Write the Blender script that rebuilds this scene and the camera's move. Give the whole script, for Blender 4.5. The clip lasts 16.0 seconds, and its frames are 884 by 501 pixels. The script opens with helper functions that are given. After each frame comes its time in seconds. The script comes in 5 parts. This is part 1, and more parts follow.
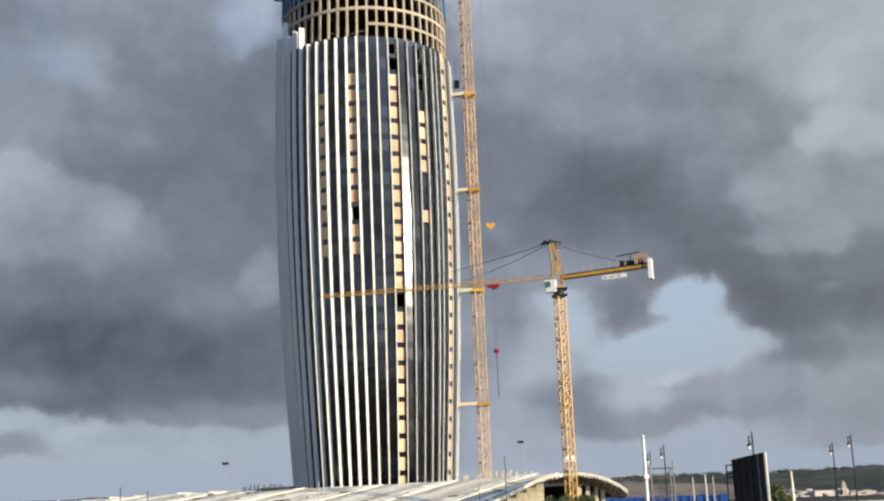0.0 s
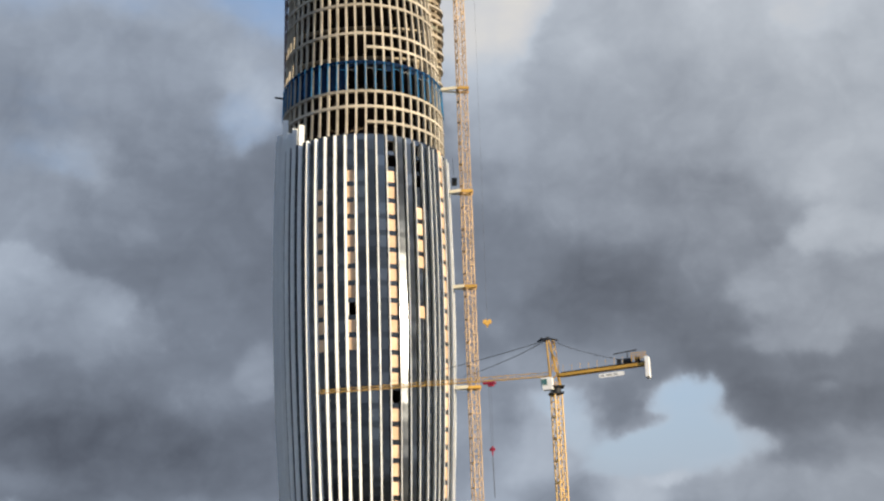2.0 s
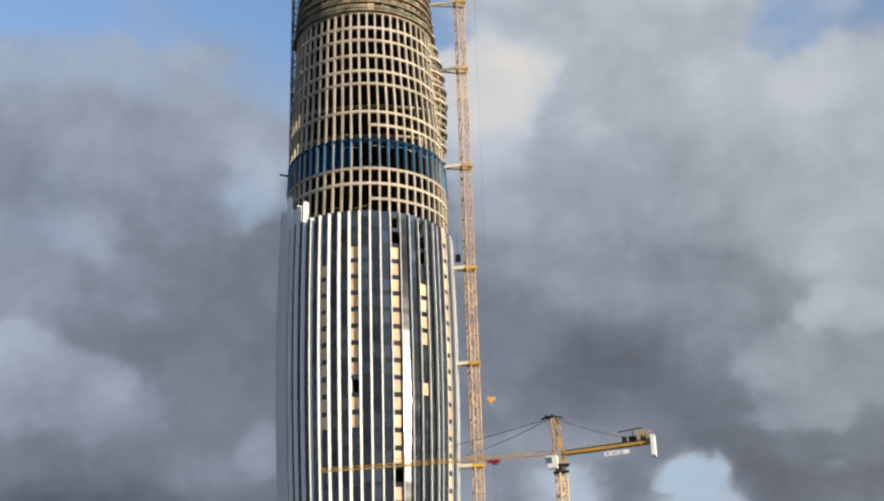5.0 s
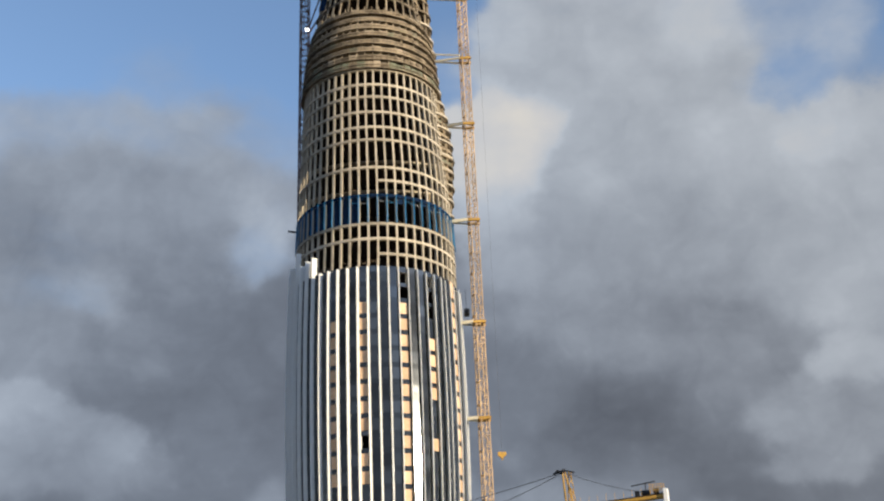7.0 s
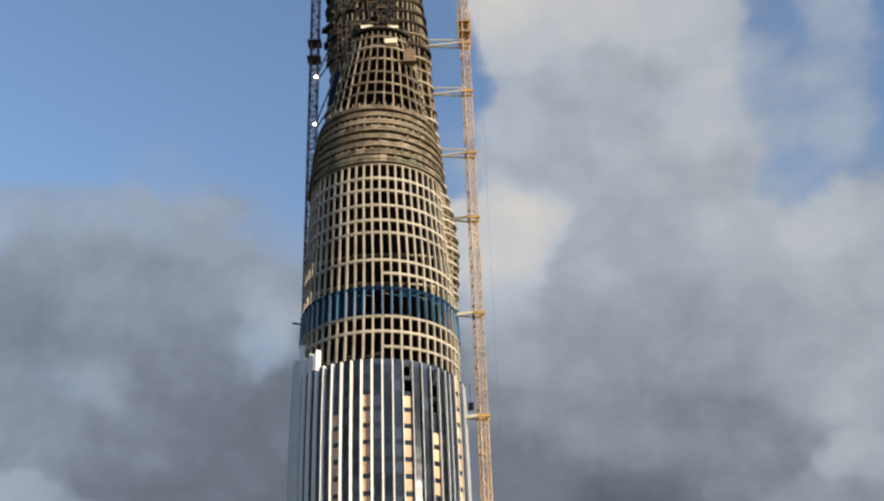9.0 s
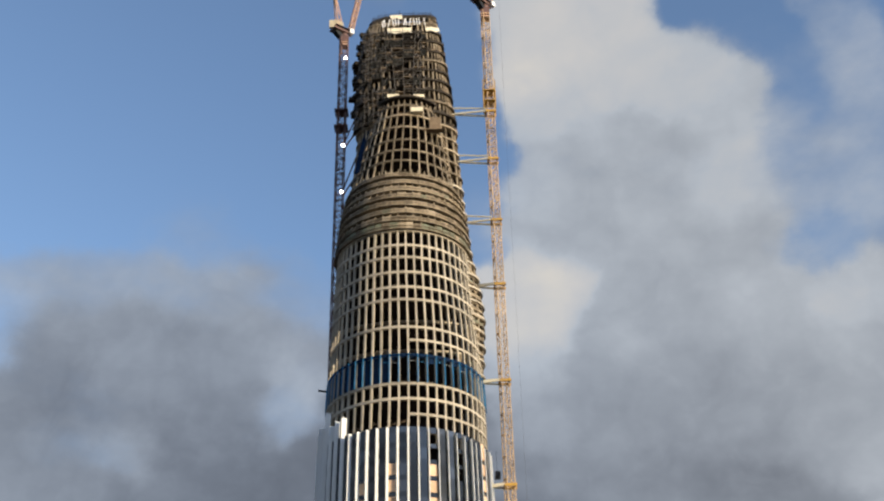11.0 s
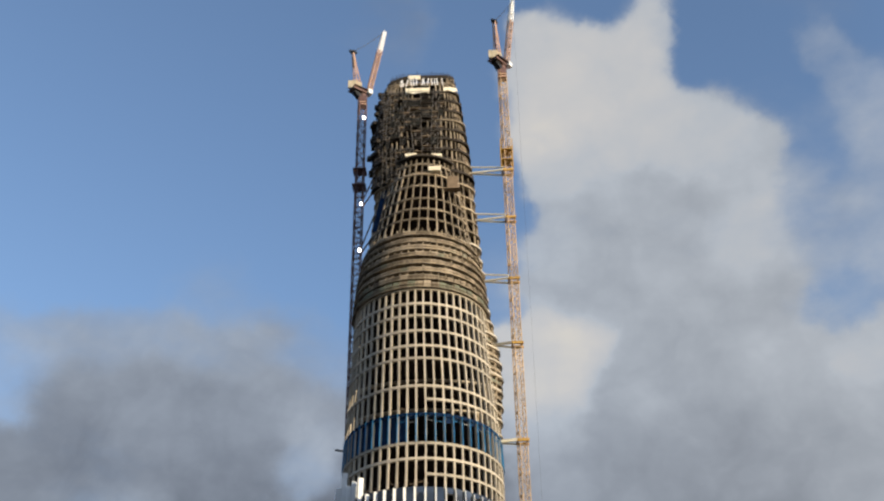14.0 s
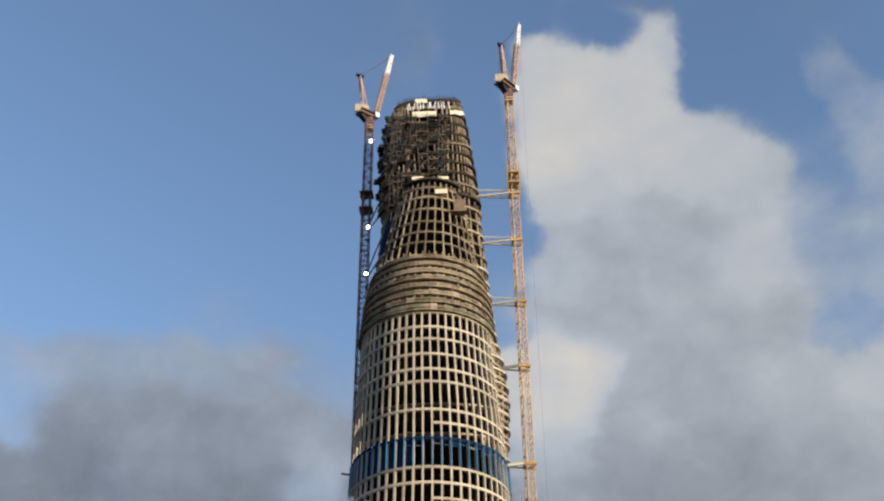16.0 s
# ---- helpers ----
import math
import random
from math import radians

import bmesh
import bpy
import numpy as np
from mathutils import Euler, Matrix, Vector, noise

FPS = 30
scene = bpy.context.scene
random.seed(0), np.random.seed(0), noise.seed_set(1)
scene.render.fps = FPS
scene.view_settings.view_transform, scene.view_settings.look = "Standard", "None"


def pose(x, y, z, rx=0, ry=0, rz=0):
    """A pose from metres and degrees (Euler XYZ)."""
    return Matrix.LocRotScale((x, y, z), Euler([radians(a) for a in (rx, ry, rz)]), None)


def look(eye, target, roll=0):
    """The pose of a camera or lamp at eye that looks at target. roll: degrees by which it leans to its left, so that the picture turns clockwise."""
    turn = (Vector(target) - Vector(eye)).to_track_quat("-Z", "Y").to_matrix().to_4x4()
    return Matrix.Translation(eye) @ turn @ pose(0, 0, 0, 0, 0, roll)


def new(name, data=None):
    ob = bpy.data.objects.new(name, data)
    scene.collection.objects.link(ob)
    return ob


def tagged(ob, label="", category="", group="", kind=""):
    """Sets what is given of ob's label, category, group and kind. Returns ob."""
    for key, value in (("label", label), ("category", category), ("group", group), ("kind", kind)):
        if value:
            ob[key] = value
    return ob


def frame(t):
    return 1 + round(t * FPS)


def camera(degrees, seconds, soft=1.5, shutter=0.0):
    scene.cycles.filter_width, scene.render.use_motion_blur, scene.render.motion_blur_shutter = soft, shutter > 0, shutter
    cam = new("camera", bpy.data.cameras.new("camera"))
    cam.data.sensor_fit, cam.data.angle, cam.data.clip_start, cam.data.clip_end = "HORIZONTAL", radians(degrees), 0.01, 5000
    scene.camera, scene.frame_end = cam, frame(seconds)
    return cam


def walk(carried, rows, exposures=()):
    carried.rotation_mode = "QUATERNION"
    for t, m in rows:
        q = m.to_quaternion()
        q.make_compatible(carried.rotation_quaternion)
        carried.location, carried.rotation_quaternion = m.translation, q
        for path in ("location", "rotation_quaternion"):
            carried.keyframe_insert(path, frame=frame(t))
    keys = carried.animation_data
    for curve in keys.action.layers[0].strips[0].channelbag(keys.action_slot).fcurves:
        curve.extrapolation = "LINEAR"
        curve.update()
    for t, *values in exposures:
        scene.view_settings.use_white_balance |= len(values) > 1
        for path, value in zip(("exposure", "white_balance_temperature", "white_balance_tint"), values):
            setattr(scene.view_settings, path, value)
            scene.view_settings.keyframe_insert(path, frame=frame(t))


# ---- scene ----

# The viewer stands on one spot and tilts up the tower.
EYE = Vector((0.0, 0.0, 8.0))
cam = camera(42.01, 16.0, soft=2.3)
# seconds, yaw, pitch and roll in degrees
TURNS = [
    (0.0, -0.845, 12.009, -2.244),
    (0.5, -0.882, 12.537, -2.398),
    (1.0, -1.108, 13.179, -2.199),
    (1.5, -1.140, 14.894, -2.033),
    (2.0, -1.185, 16.788, -1.847),
    (2.5, -1.181, 17.554, -1.818),
    (3.0, -1.163, 17.959, -1.828),
    (3.5, -1.136, 18.360, -1.697),
    (6.0, -1.055, 22.308, -1.955),
    (6.5, -0.951, 22.972, -2.086),
    (7.0, -0.779, 23.320, -2.384),
    (7.5, -0.690, 23.361, -2.339),
    (8.0, -0.667, 23.929, -2.354),
    (8.5, -0.699, 25.866, -2.246),
    (9.0, -0.703, 27.948, -1.912),
    (9.5, -0.550, 28.970, -1.845),
    (12.0, 1.308, 32.332, -0.981),
    (12.5, 1.352, 32.578, -0.913),
    (13.0, 1.443, 33.002, -0.846),
    (13.5, 1.553, 33.654, -0.777),
    (14.0, 1.652, 34.235, -0.785),
    (14.5, 1.711, 34.589, -0.770),
    (15.0, 1.784, 34.746, -0.714),
    (15.5, 1.889, 35.123, -0.629),
    (16.0, 2.041, 35.383, -0.537),
]


def aim(yaw, pitch, roll):
    a, e = radians(yaw), radians(pitch)
    way = Vector((-math.sin(a) * math.cos(e), math.cos(a) * math.cos(e), math.sin(e)))
    return look(EYE, EYE + way, roll)


walk(cam, [(t, aim(y, p, r)) for t, y, p, r in TURNS], exposures=[(0.0, 0.74), (3.5, 0.80), (6.0, 0.70), (9.5, 0.6), (16.0, 0.6)])

# ---- light: a low warm sun from the right, behind the viewer's shoulder, and a broken cloudy sky ----
SUN_AZ, SUN_EL = 125.8, 10.8  # degrees clockwise from the view's north, and above the horizon
sun = new("sun", bpy.data.lights.new("sun", "SUN"))
sun.data.energy, sun.data.angle, sun.data.color = 4.2, radians(0.6), (1.0, 0.83, 0.60)
sun_way = Vector((math.sin(radians(SUN_AZ)) * math.cos(radians(SUN_EL)), math.cos(radians(SUN_AZ)) * math.cos(radians(SUN_EL)), math.sin(radians(SUN_EL))))
sun.matrix_world = look(sun_way * 400, (0, 0, 0))

world = bpy.data.worlds.new("sky")
scene.world = world
world.use_nodes = True


class Nodes:
    """A little shorthand for node trees."""

    def __init__(self, tree):
        self.tree = tree
        tree.nodes.clear()

    def add(self, kind):
        return self.tree.nodes.new(kind)

    def put(self, socket, value):
        if isinstance(value, bpy.types.NodeSocket):
            self.tree.links.new(value, socket)
        else:
            socket.default_value = value

    def math(self, op, a, b=0.0, c=0.0, clamp=False):
        n = self.add("ShaderNodeMath")
        n.operation, n.use_clamp = op, clamp
        for s, v in zip(n.inputs, (a, b, c)):
            self.put(s, v)
        return n.outputs[0]

    def noise(self, vector, scale, detail=5.0, rough=0.55, distortion=0.0):
        n = self.add("ShaderNodeTexNoise")
        if vector is not None:
            self.put(n.inputs["Vector"], vector)
        n.inputs["Scale"].default_value, n.inputs["Detail"].default_value = scale, detail
        n.inputs["Roughness"].default_value, n.inputs["Distortion"].default_value = rough, distortion
        return n.outputs["Fac"]

    def mix(self, fac, a, b, mode="MIX"):
        n = self.add("ShaderNodeMix")
        n.data_type, n.blend_type = "RGBA", mode
        for s, v in ((n.inputs[0], fac), (n.inputs[6], a), (n.inputs[7], b)):
            self.put(s, (*v, 1.0) if isinstance(v, tuple) and len(v) == 3 else v)
        return n.outputs[2]

    def ramp(self, fac, lo, hi):
        n = self.add("ShaderNodeMapRange")
        n.interpolation_type = "SMOOTHSTEP"
        self.put(n.inputs[0], fac)
        n.inputs[1].default_value, n.inputs[2].default_value = lo, hi
        return n.outputs[0]


def build_sky():
    k = Nodes(world.node_tree)
    sky = k.add("ShaderNodeTexSky")
    sky.sky_type, sky.sun_disc = "NISHITA", False
    sky.sun_elevation, sky.sun_rotation = radians(SUN_EL), radians(SUN_AZ)
    sky.air_density, sky.dust_density, sky.ozone_density = 1.0, 0.6, 1.4
    way = k.add("ShaderNodeTexCoord").outputs["Generated"]
    sep = k.add("ShaderNodeSeparateXYZ")
    k.put(sep.inputs[0], way)
    x, y, z = sep.outputs
    az = k.math("MULTIPLY", k.math("ARCTAN2", x, y), 57.2958)
    el = k.math("MULTIPLY", k.math("ARCSINE", z), 57.2958)
    # billow the edges of every cloud
    def shifted(x, y, z):
        off = k.add("ShaderNodeVectorMath")
        off.operation = "ADD"
        k.put(off.inputs[0], way)
        off.inputs[1].default_value = (x, y, z)
        return off.outputs[0]

    wob1 = k.math("SUBTRACT", k.noise(way, 9.0, 7, 0.52), 0.5)
    wob2 = k.math("SUBTRACT", k.noise(shifted(3.1, 7.7, 1.3), 9.0, 7, 0.52), 0.5)
    curl1 = k.math("SUBTRACT", k.noise(shifted(0.7, 2.2, 9.1), 34.0, 5, 0.5), 0.5)
    curl2 = k.math("SUBTRACT", k.noise(shifted(5.7, 4.2, 0.1), 34.0, 5, 0.5), 0.5)
    spread = k.math("MULTIPLY_ADD", k.ramp(el, 6.0, 18.0), 3.4, 1.4)
    place = k.add("ShaderNodeCombineXYZ")
    k.put(place.inputs[0], k.math("ADD", k.math("MULTIPLY_ADD", curl1, 1.8, az), k.math("MULTIPLY", wob1, k.math("MULTIPLY", spread, 1.25))))
    k.put(place.inputs[1], k.math("ADD", k.math("MULTIPLY_ADD", curl2, 1.2, el), k.math("MULTIPLY", wob2, spread)))
    # layers lie flat: detail is drawn out along the horizon
    flat = k.add("ShaderNodeVectorMath")
    flat.operation = "MULTIPLY"
    k.put(flat.inputs[0], way)
    flat.inputs[1].default_value = (1.0, 1.0, 1.9)
    fine = k.noise(flat.outputs[0], 26.0, 6, 0.55)
    medium = k.noise(flat.outputs[0], 9.0, 6, 0.52)
    # rounded billows, broken up by a little warping
    warp = k.add("ShaderNodeVectorMath")
    warp.operation = "MULTIPLY_ADD"
    turb = k.add("ShaderNodeTexNoise")
    k.put(turb.inputs["Vector"], way)
    turb.inputs["Scale"].default_value, turb.inputs["Detail"].default_value = 16.0, 5.0
    k.put(warp.inputs[0], turb.outputs["Color"])
    warp.inputs[1].default_value = (0.09, 0.09, 0.09)
    k.put(warp.inputs[2], way)
    cells = k.add("ShaderNodeTexVoronoi")
    cells.feature = "SMOOTH_F1"
    k.put(cells.inputs["Vector"], warp.outputs[0])
    cells.inputs["Scale"].default_value, cells.inputs["Detail"].default_value, cells.inputs["Roughness"].default_value = 13.0, 3.0, 0.6
    cells.inputs["Smoothness"].default_value = 0.6
    puff = k.math("SUBTRACT", 0.5, cells.outputs["Distance"])
    # away from the named clouds the sky is broken cloud low down and clear overhead
    broad = k.noise(way, 3.2, 5, 0.5)
    open_cover = k.math("MULTIPLY_ADD", k.ramp(el, 40.0, 18.0), 0.75, k.math("MULTIPLY_ADD", broad, 1.6, -0.65))
    weight = 0.012
    tone = k.math("MULTIPLY", k.math("MULTIPLY_ADD", broad, -0.4, 0.68), weight)
    cover = k.math("MULTIPLY", open_cover, weight)
    for a, e, wa, we, light, share in CLOUDS:
        n = k.add("ShaderNodeVectorMath")
        n.operation = "MULTIPLY_ADD"
        k.put(n.inputs[0], place.outputs[0])
        n.inputs[1].default_value, n.inputs[2].default_value = (1 / wa, 1 / we, 0), (-a / wa, -e / we, 0)
        d = k.add("ShaderNodeVectorMath")
        d.operation = "DOT_PRODUCT"
        k.put(d.inputs[0], n.outputs[0])
        k.put(d.inputs[1], n.outputs[0])
        w = k.math("POWER", 0.40, d.outputs["Value"])
        weight = k.math("ADD", w, weight)
        tone = k.math("MULTIPLY_ADD", w, light, tone)
        cover = k.math("MULTIPLY_ADD", w, share, cover)
    tone, cover = k.math("DIVIDE", tone, weight), k.math("DIVIDE", cover, weight)
    # billows and wisps within the clouds
    tone = k.math("MULTIPLY_ADD", k.math("SUBTRACT", medium, 0.5), 0.10, tone)
    tone = k.math("MULTIPLY_ADD", k.math("SUBTRACT", fine, 0.5), 0.04, tone)
    tone = k.math("MULTIPLY_ADD", k.math("SUBTRACT", puff, 0.1), 0.05, tone)
    ragged = k.math("ADD", k.math("MULTIPLY_ADD", medium, 0.5, -0.25), k.math("MULTIPLY_ADD", fine, 0.2, -0.1))
    cover = k.ramp(k.math("ADD", cover, ragged), 0.12, 0.88)
    # clear sky: blue high up, paler and greyer near the horizon
    clear = k.mix(1.0, sky.outputs[0], (CLEAR * 0.97, CLEAR, CLEAR * 1.12), "MULTIPLY")
    clear = k.mix(k.ramp(el, 26.0, 0.0), clear, (0.222, 0.256, 0.316))
    shades = k.add("ShaderNodeValToRGB")
    k.put(shades.inputs[0], tone)
    marks = shades.color_ramp.elements
    for (at, colour) in CLOUD_SHADES[1:-1]:
        marks.new(at)
    for mark, (at, colour) in zip(marks, CLOUD_SHADES):
        mark.position, mark.color = at, (*colour, 1.0)
    cloud = shades.outputs[0]
    # the sky is brighter towards the sun
    toward = k.add("ShaderNodeVectorMath")
    toward.operation = "DOT_PRODUCT"
    k.put(toward.inputs[0], way)
    toward.inputs[1].default_value = tuple(sun_way)
    cloud = k.mix(k.ramp(toward.outputs["Value"], -0.62, -0.15), cloud, k.mix(1.0, cloud, (1.04, 0.99, 0.93), "MULTIPLY"))
    gain = k.math("MULTIPLY_ADD", k.ramp(toward.outputs["Value"], -0.1, 0.9), 1.6, 1.0)
    lift = k.add("ShaderNodeCombineXYZ")
    for sock in lift.inputs:
        k.put(sock, gain)
    col = k.mix(1.0, k.mix(cover, clear, cloud), lift.outputs[0], "MULTIPLY")
    bg = k.add("ShaderNodeBackground")
    k.put(bg.inputs[0], col)
    bg.inputs[1].default_value = 1.0
    out = k.add("ShaderNodeOutputWorld")
    k.put(out.inputs[0], bg.outputs[0])


CLEAR = 0.143
# radiance of a cloud from its shaded base to its sunlit crown
CLOUD_SHADES = [(0.26, (0.045, 0.052, 0.068)), (0.40, (0.115, 0.133, 0.166)), (0.50, (0.197, 0.226, 0.273)), (0.60, (0.288, 0.326, 0.382)), (0.70, (0.365, 0.378, 0.400)), (0.80, (0.470, 0.455, 0.418))]
# clouds, bank by bank: azimuth, elevation, half widths in degrees, lightness, and how far they hide the blue
TOWERING = [
    (6.2, 43.6, 2.2, 1.2, 0.73, 1), (4.6, 43.0, 1.3, 1.4, 0.66, 0.9), (6.4, 41.0, 2.9, 1.6, 0.75, 1), (11.3, 42.7, 1.6, 1.5, 0.72, 1), (12.9, 44.1, 0.8, 0.92, 0.66, 0.85), (11.6, 39.6, 3.1, 1.6, 0.69, 1),
    (15.0, 39.0, 2, 1.6, 0.66, 1), (11.1, 36.6, 3.3, 0.76, 0.58, 0.95), (17.2, 37.4, 1.4, 1.2, 0.62, 0.9), (6.4, 38.2, 2.1, 0.97, 0.64, 0.9), (8.7, 45.1, 1.9, 0.66, 0.58, 0.05), (16.1, 43.3, 1.9, 1.3, 0.58, 0.05),
    (19.5, 40.2, 1.8, 1.5, 0.58, 0.12), (3.9, 45.8, 1.6, 0.8, 0.58, 0), (1.0, 42.9, 1.7, 3, 0.58, 0), (1.7, 39.3, 1, 1.9, 0.58, 0.1),
]
VEIL = [
    (22.8, 41.1, 0.79, 1, 0.62, 0.45), (24.3, 37.5, 1.3, 1.8, 0.63, 0.5), (21.8, 37.0, 1.5, 1.3, 0.62, 0.3), (19.9, 34.7, 1.3, 1.2, 0.62, 0.5), (15.5, 33.8, 2.8, 1.3, 0.64, 0.85), (11.2, 33.5, 2.2, 1.4, 0.59, 0.85),
    (20.8, 30.1, 1.3, 1, 0.62, 0.35), (22.7, 32.7, 1.4, 1.3, 0.62, 0.55), (4.3, 34.1, 1.5, 1.3, 0.62, 0.8), (5.5, 32.4, 2, 1.3, 0.58, 0.9), (1.8, 35.4, 0.86, 2, 0.60, 0.2), (2.3, 31.3, 0.91, 0.7, 0.60, 0.25),
    (9.2, 31.0, 2.2, 1.6, 0.58, 0.95), (14.7, 29.8, 3.2, 1.9, 0.58, 0.95), (18.4, 27.6, 1.7, 1.6, 0.61, 0.9),
]
PUFF = [
    (5.2, 29.1, 1.6, 1.2, 0.77, 1), (4.5, 26.9, 1.7, 1.2, 0.74, 1), (3.2, 28.6, 0.95, 1.9, 0.74, 1), (6.5, 28.4, 0.68, 1.1, 0.72, 1), (3.7, 24.5, 1.4, 0.95, 0.62, 1), (8.0, 26.7, 1.5, 2.2, 0.56, 1),
    (20.1, 26.8, 0.87, 0.9, 0.68, 0.9), (11.1, 24.7, 3.2, 1.6, 0.54, 1), (17.2, 23.5, 2.4, 1.5, 0.58, 1), (20.2, 24.4, 1.3, 1.3, 0.62, 1),
]
WEST_HIGH = [
    (-15.2, 34.0, 1.5, 1.4, 0.55, 0.22), (-15.1, 32.1, 1.8, 1.2, 0.53, 0.37), (-17.3, 29.1, 2.7, 1.2, 0.55, 0.62), (-21.9, 28.0, 2.6, 1.2, 0.55, 0.53), (-24.5, 26.8, 1.4, 0.89, 0.57, 0.4), (-18.5, 25.8, 3.8, 1.3, 0.50, 0.84),
    (-11.7, 28.5, 2.2, 1.6, 0.53, 0.63), (-8.6, 29.2, 1.3, 1.7, 0.53, 0.44), (-22.1, 23.5, 2.7, 1.4, 0.47, 0.84), (-14.2, 24.3, 3.2, 1.3, 0.49, 0.86), (-9.2, 24.5, 1.1, 1.6, 0.57, 0.7), (-24.1, 25.1, 1.1, 0.63, 0.57, 0.44),
    (-19.8, 36.2, 8.3, 4, 0.55, 0), (-7.8, 33.2, 2, 2.2, 0.55, 0.044),
]
WEST_MIDDLE = [
    (-20.3, 27.9, 2.5, 1.5, 0.50, 0.7), (-16.1, 28.9, 2.1, 1.3, 0.52, 0.65), (-12.0, 28.7, 2.1, 1.6, 0.51, 0.85), (-8.9, 28.9, 1.5, 1.6, 0.55, 0.45), (-17.6, 25.8, 3.1, 1.3, 0.47, 0.9), (-13.0, 25.2, 2.9, 1.6, 0.46, 0.95),
    (-8.4, 24.0, 0.75, 0.77, 0.61, 0.8), (-9.8, 26.4, 1.5, 1.3, 0.49, 0.9), (-17.5, 21.3, 1.2, 0.93, 0.54, 0.75), (-20.2, 20.8, 1.1, 1.3, 0.49, 0.8), (-20.7, 23.1, 1.6, 1.3, 0.46, 0.9), (-14.6, 22.6, 2.6, 1.3, 0.44, 1),
]
EAST_MIDDLE = [
    (9.4, 26.9, 1.1, 2.2, 0.60, 1), (12.7, 27.2, 2.7, 2.1, 0.56, 1), (17.7, 26.8, 2.8, 1.8, 0.60, 1), (21.8, 26.9, 1.9, 1.3, 0.64, 1), (23.2, 23.8, 1.3, 1.5, 0.58, 1), (7.8, 22.6, 2.4, 1.4, 0.52, 1),
    (4.8, 23.1, 1.5, 1.1, 0.56, 1), (13.2, 22.7, 3.2, 1.6, 0.51, 1), (18.4, 22.9, 2.5, 1.6, 0.55, 1), (21.4, 20.6, 1.6, 1.3, 0.58, 1),
]
WEST_BANK = [
    (-20.1, 18.4, 1.8, 1.3, 0.49, 0.95), (-15.9, 18.4, 2.5, 1.3, 0.46, 1), (-10.9, 16.5, 3.7, 2.7, 0.40, 1), (-20.0, 15.2, 0.98, 0.63, 0.57, 1), (-17.9, 14.6, 1.6, 0.66, 0.52, 1), (-15.5, 13.8, 1.1, 0.59, 0.54, 1),
    (-18.1, 12.5, 2.9, 1.1, 0.50, 1), (-12.0, 12.1, 3, 1.4, 0.42, 1), (-8.0, 10.7, 0.61, 0.89, 0.49, 1), (-19.1, 10.1, 2, 1.1, 0.40, 1), (-13.6, 10.4, 2.4, 1.1, 0.42, 1), (-10.3, 9.4, 1.4, 0.83, 0.46, 1),
    (-15.9, 7.4, 5.3, 1.5, 0.33, 1), (-9.0, 6.8, 1.6, 1.6, 0.39, 1), (-18.9, 5.7, 1.5, 0.47, 0.44, 1), (-13.5, 5.5, 5.1, 0.75, 0.37, 1),
]
WEST_LOW = [
    (-11.1, 4.4, 3.2, 0.43, 0.46, 1), (-19.8, 4.2, 1.5, 0.46, 0.58, 0.5), (-17.1, 3.3, 1.9, 0.52, 0.60, 1), (-12.4, 3.1, 3.2, 0.48, 0.54, 0.6), (-19.3, 3.0, 1.2, 0.41, 0.48, 1), (-16.5, 1.6, 7.3, 0.73, 0.56, 0.1),
    (-9.0, 2.1, 1.6, 0.81, 0.55, 0.4), (-11.4, 2.5, 1.6, 0.32, 0.58, 0.7),
]
EAST_BANK = [
    (7.8, 19.6, 2.6, 1.2, 0.49, 1), (5.6, 17.1, 1.9, 1.5, 0.42, 1), (11.8, 18.4, 3.1, 1.4, 0.46, 1), (8.9, 14.6, 3.4, 1.5, 0.37, 1), (4.3, 13.7, 1.4, 1.4, 0.41, 1), (14.3, 14.9, 1.8, 1.9, 0.43, 1),
    (13.5, 12.5, 2.7, 0.96, 0.38, 1), (21.1, 16.3, 1.1, 0.99, 0.60, 1), (18.0, 13.7, 1.6, 0.93, 0.53, 1), (19.1, 11.5, 2.4, 0.58, 0.51, 1), (16.1, 16.7, 1.6, 1.1, 0.47, 1), (21.6, 13.5, 1.1, 0.91, 0.50, 1),
    (16.0, 10.5, 3.1, 0.49, 0.40, 1), (10.6, 11.3, 2.2, 0.97, 0.42, 1), (21.5, 10.6, 0.87, 0.92, 0.42, 1),
]
EAST_RAGS = [
    (7.5, 10.7, 1.7, 0.56, 0.50, 1), (9.6, 8.7, 1.2, 0.72, 0.40, 1), (10.7, 8.0, 0.68, 0.33, 0.44, 1), (7.8, 8.4, 0.97, 0.83, 0.62, 0.5), (12.8, 8.7, 1.1, 0.77, 0.66, 0.2), (13.4, 7.0, 1.3, 1.2, 0.68, 0.05),
    (11.6, 7.1, 1.4, 0.68, 0.66, 0.1), (16.4, 8.1, 1.7, 0.81, 0.37, 1), (20.2, 7.9, 1.5, 0.74, 0.39, 1), (19.7, 8.7, 0.45, 0.21, 0.46, 1), (18.3, 6.3, 1.4, 0.66, 0.42, 1), (16.1, 6.5, 0.78, 0.43, 0.62, 0.4),
    (21.0, 6.3, 0.98, 0.65, 0.47, 1),
]
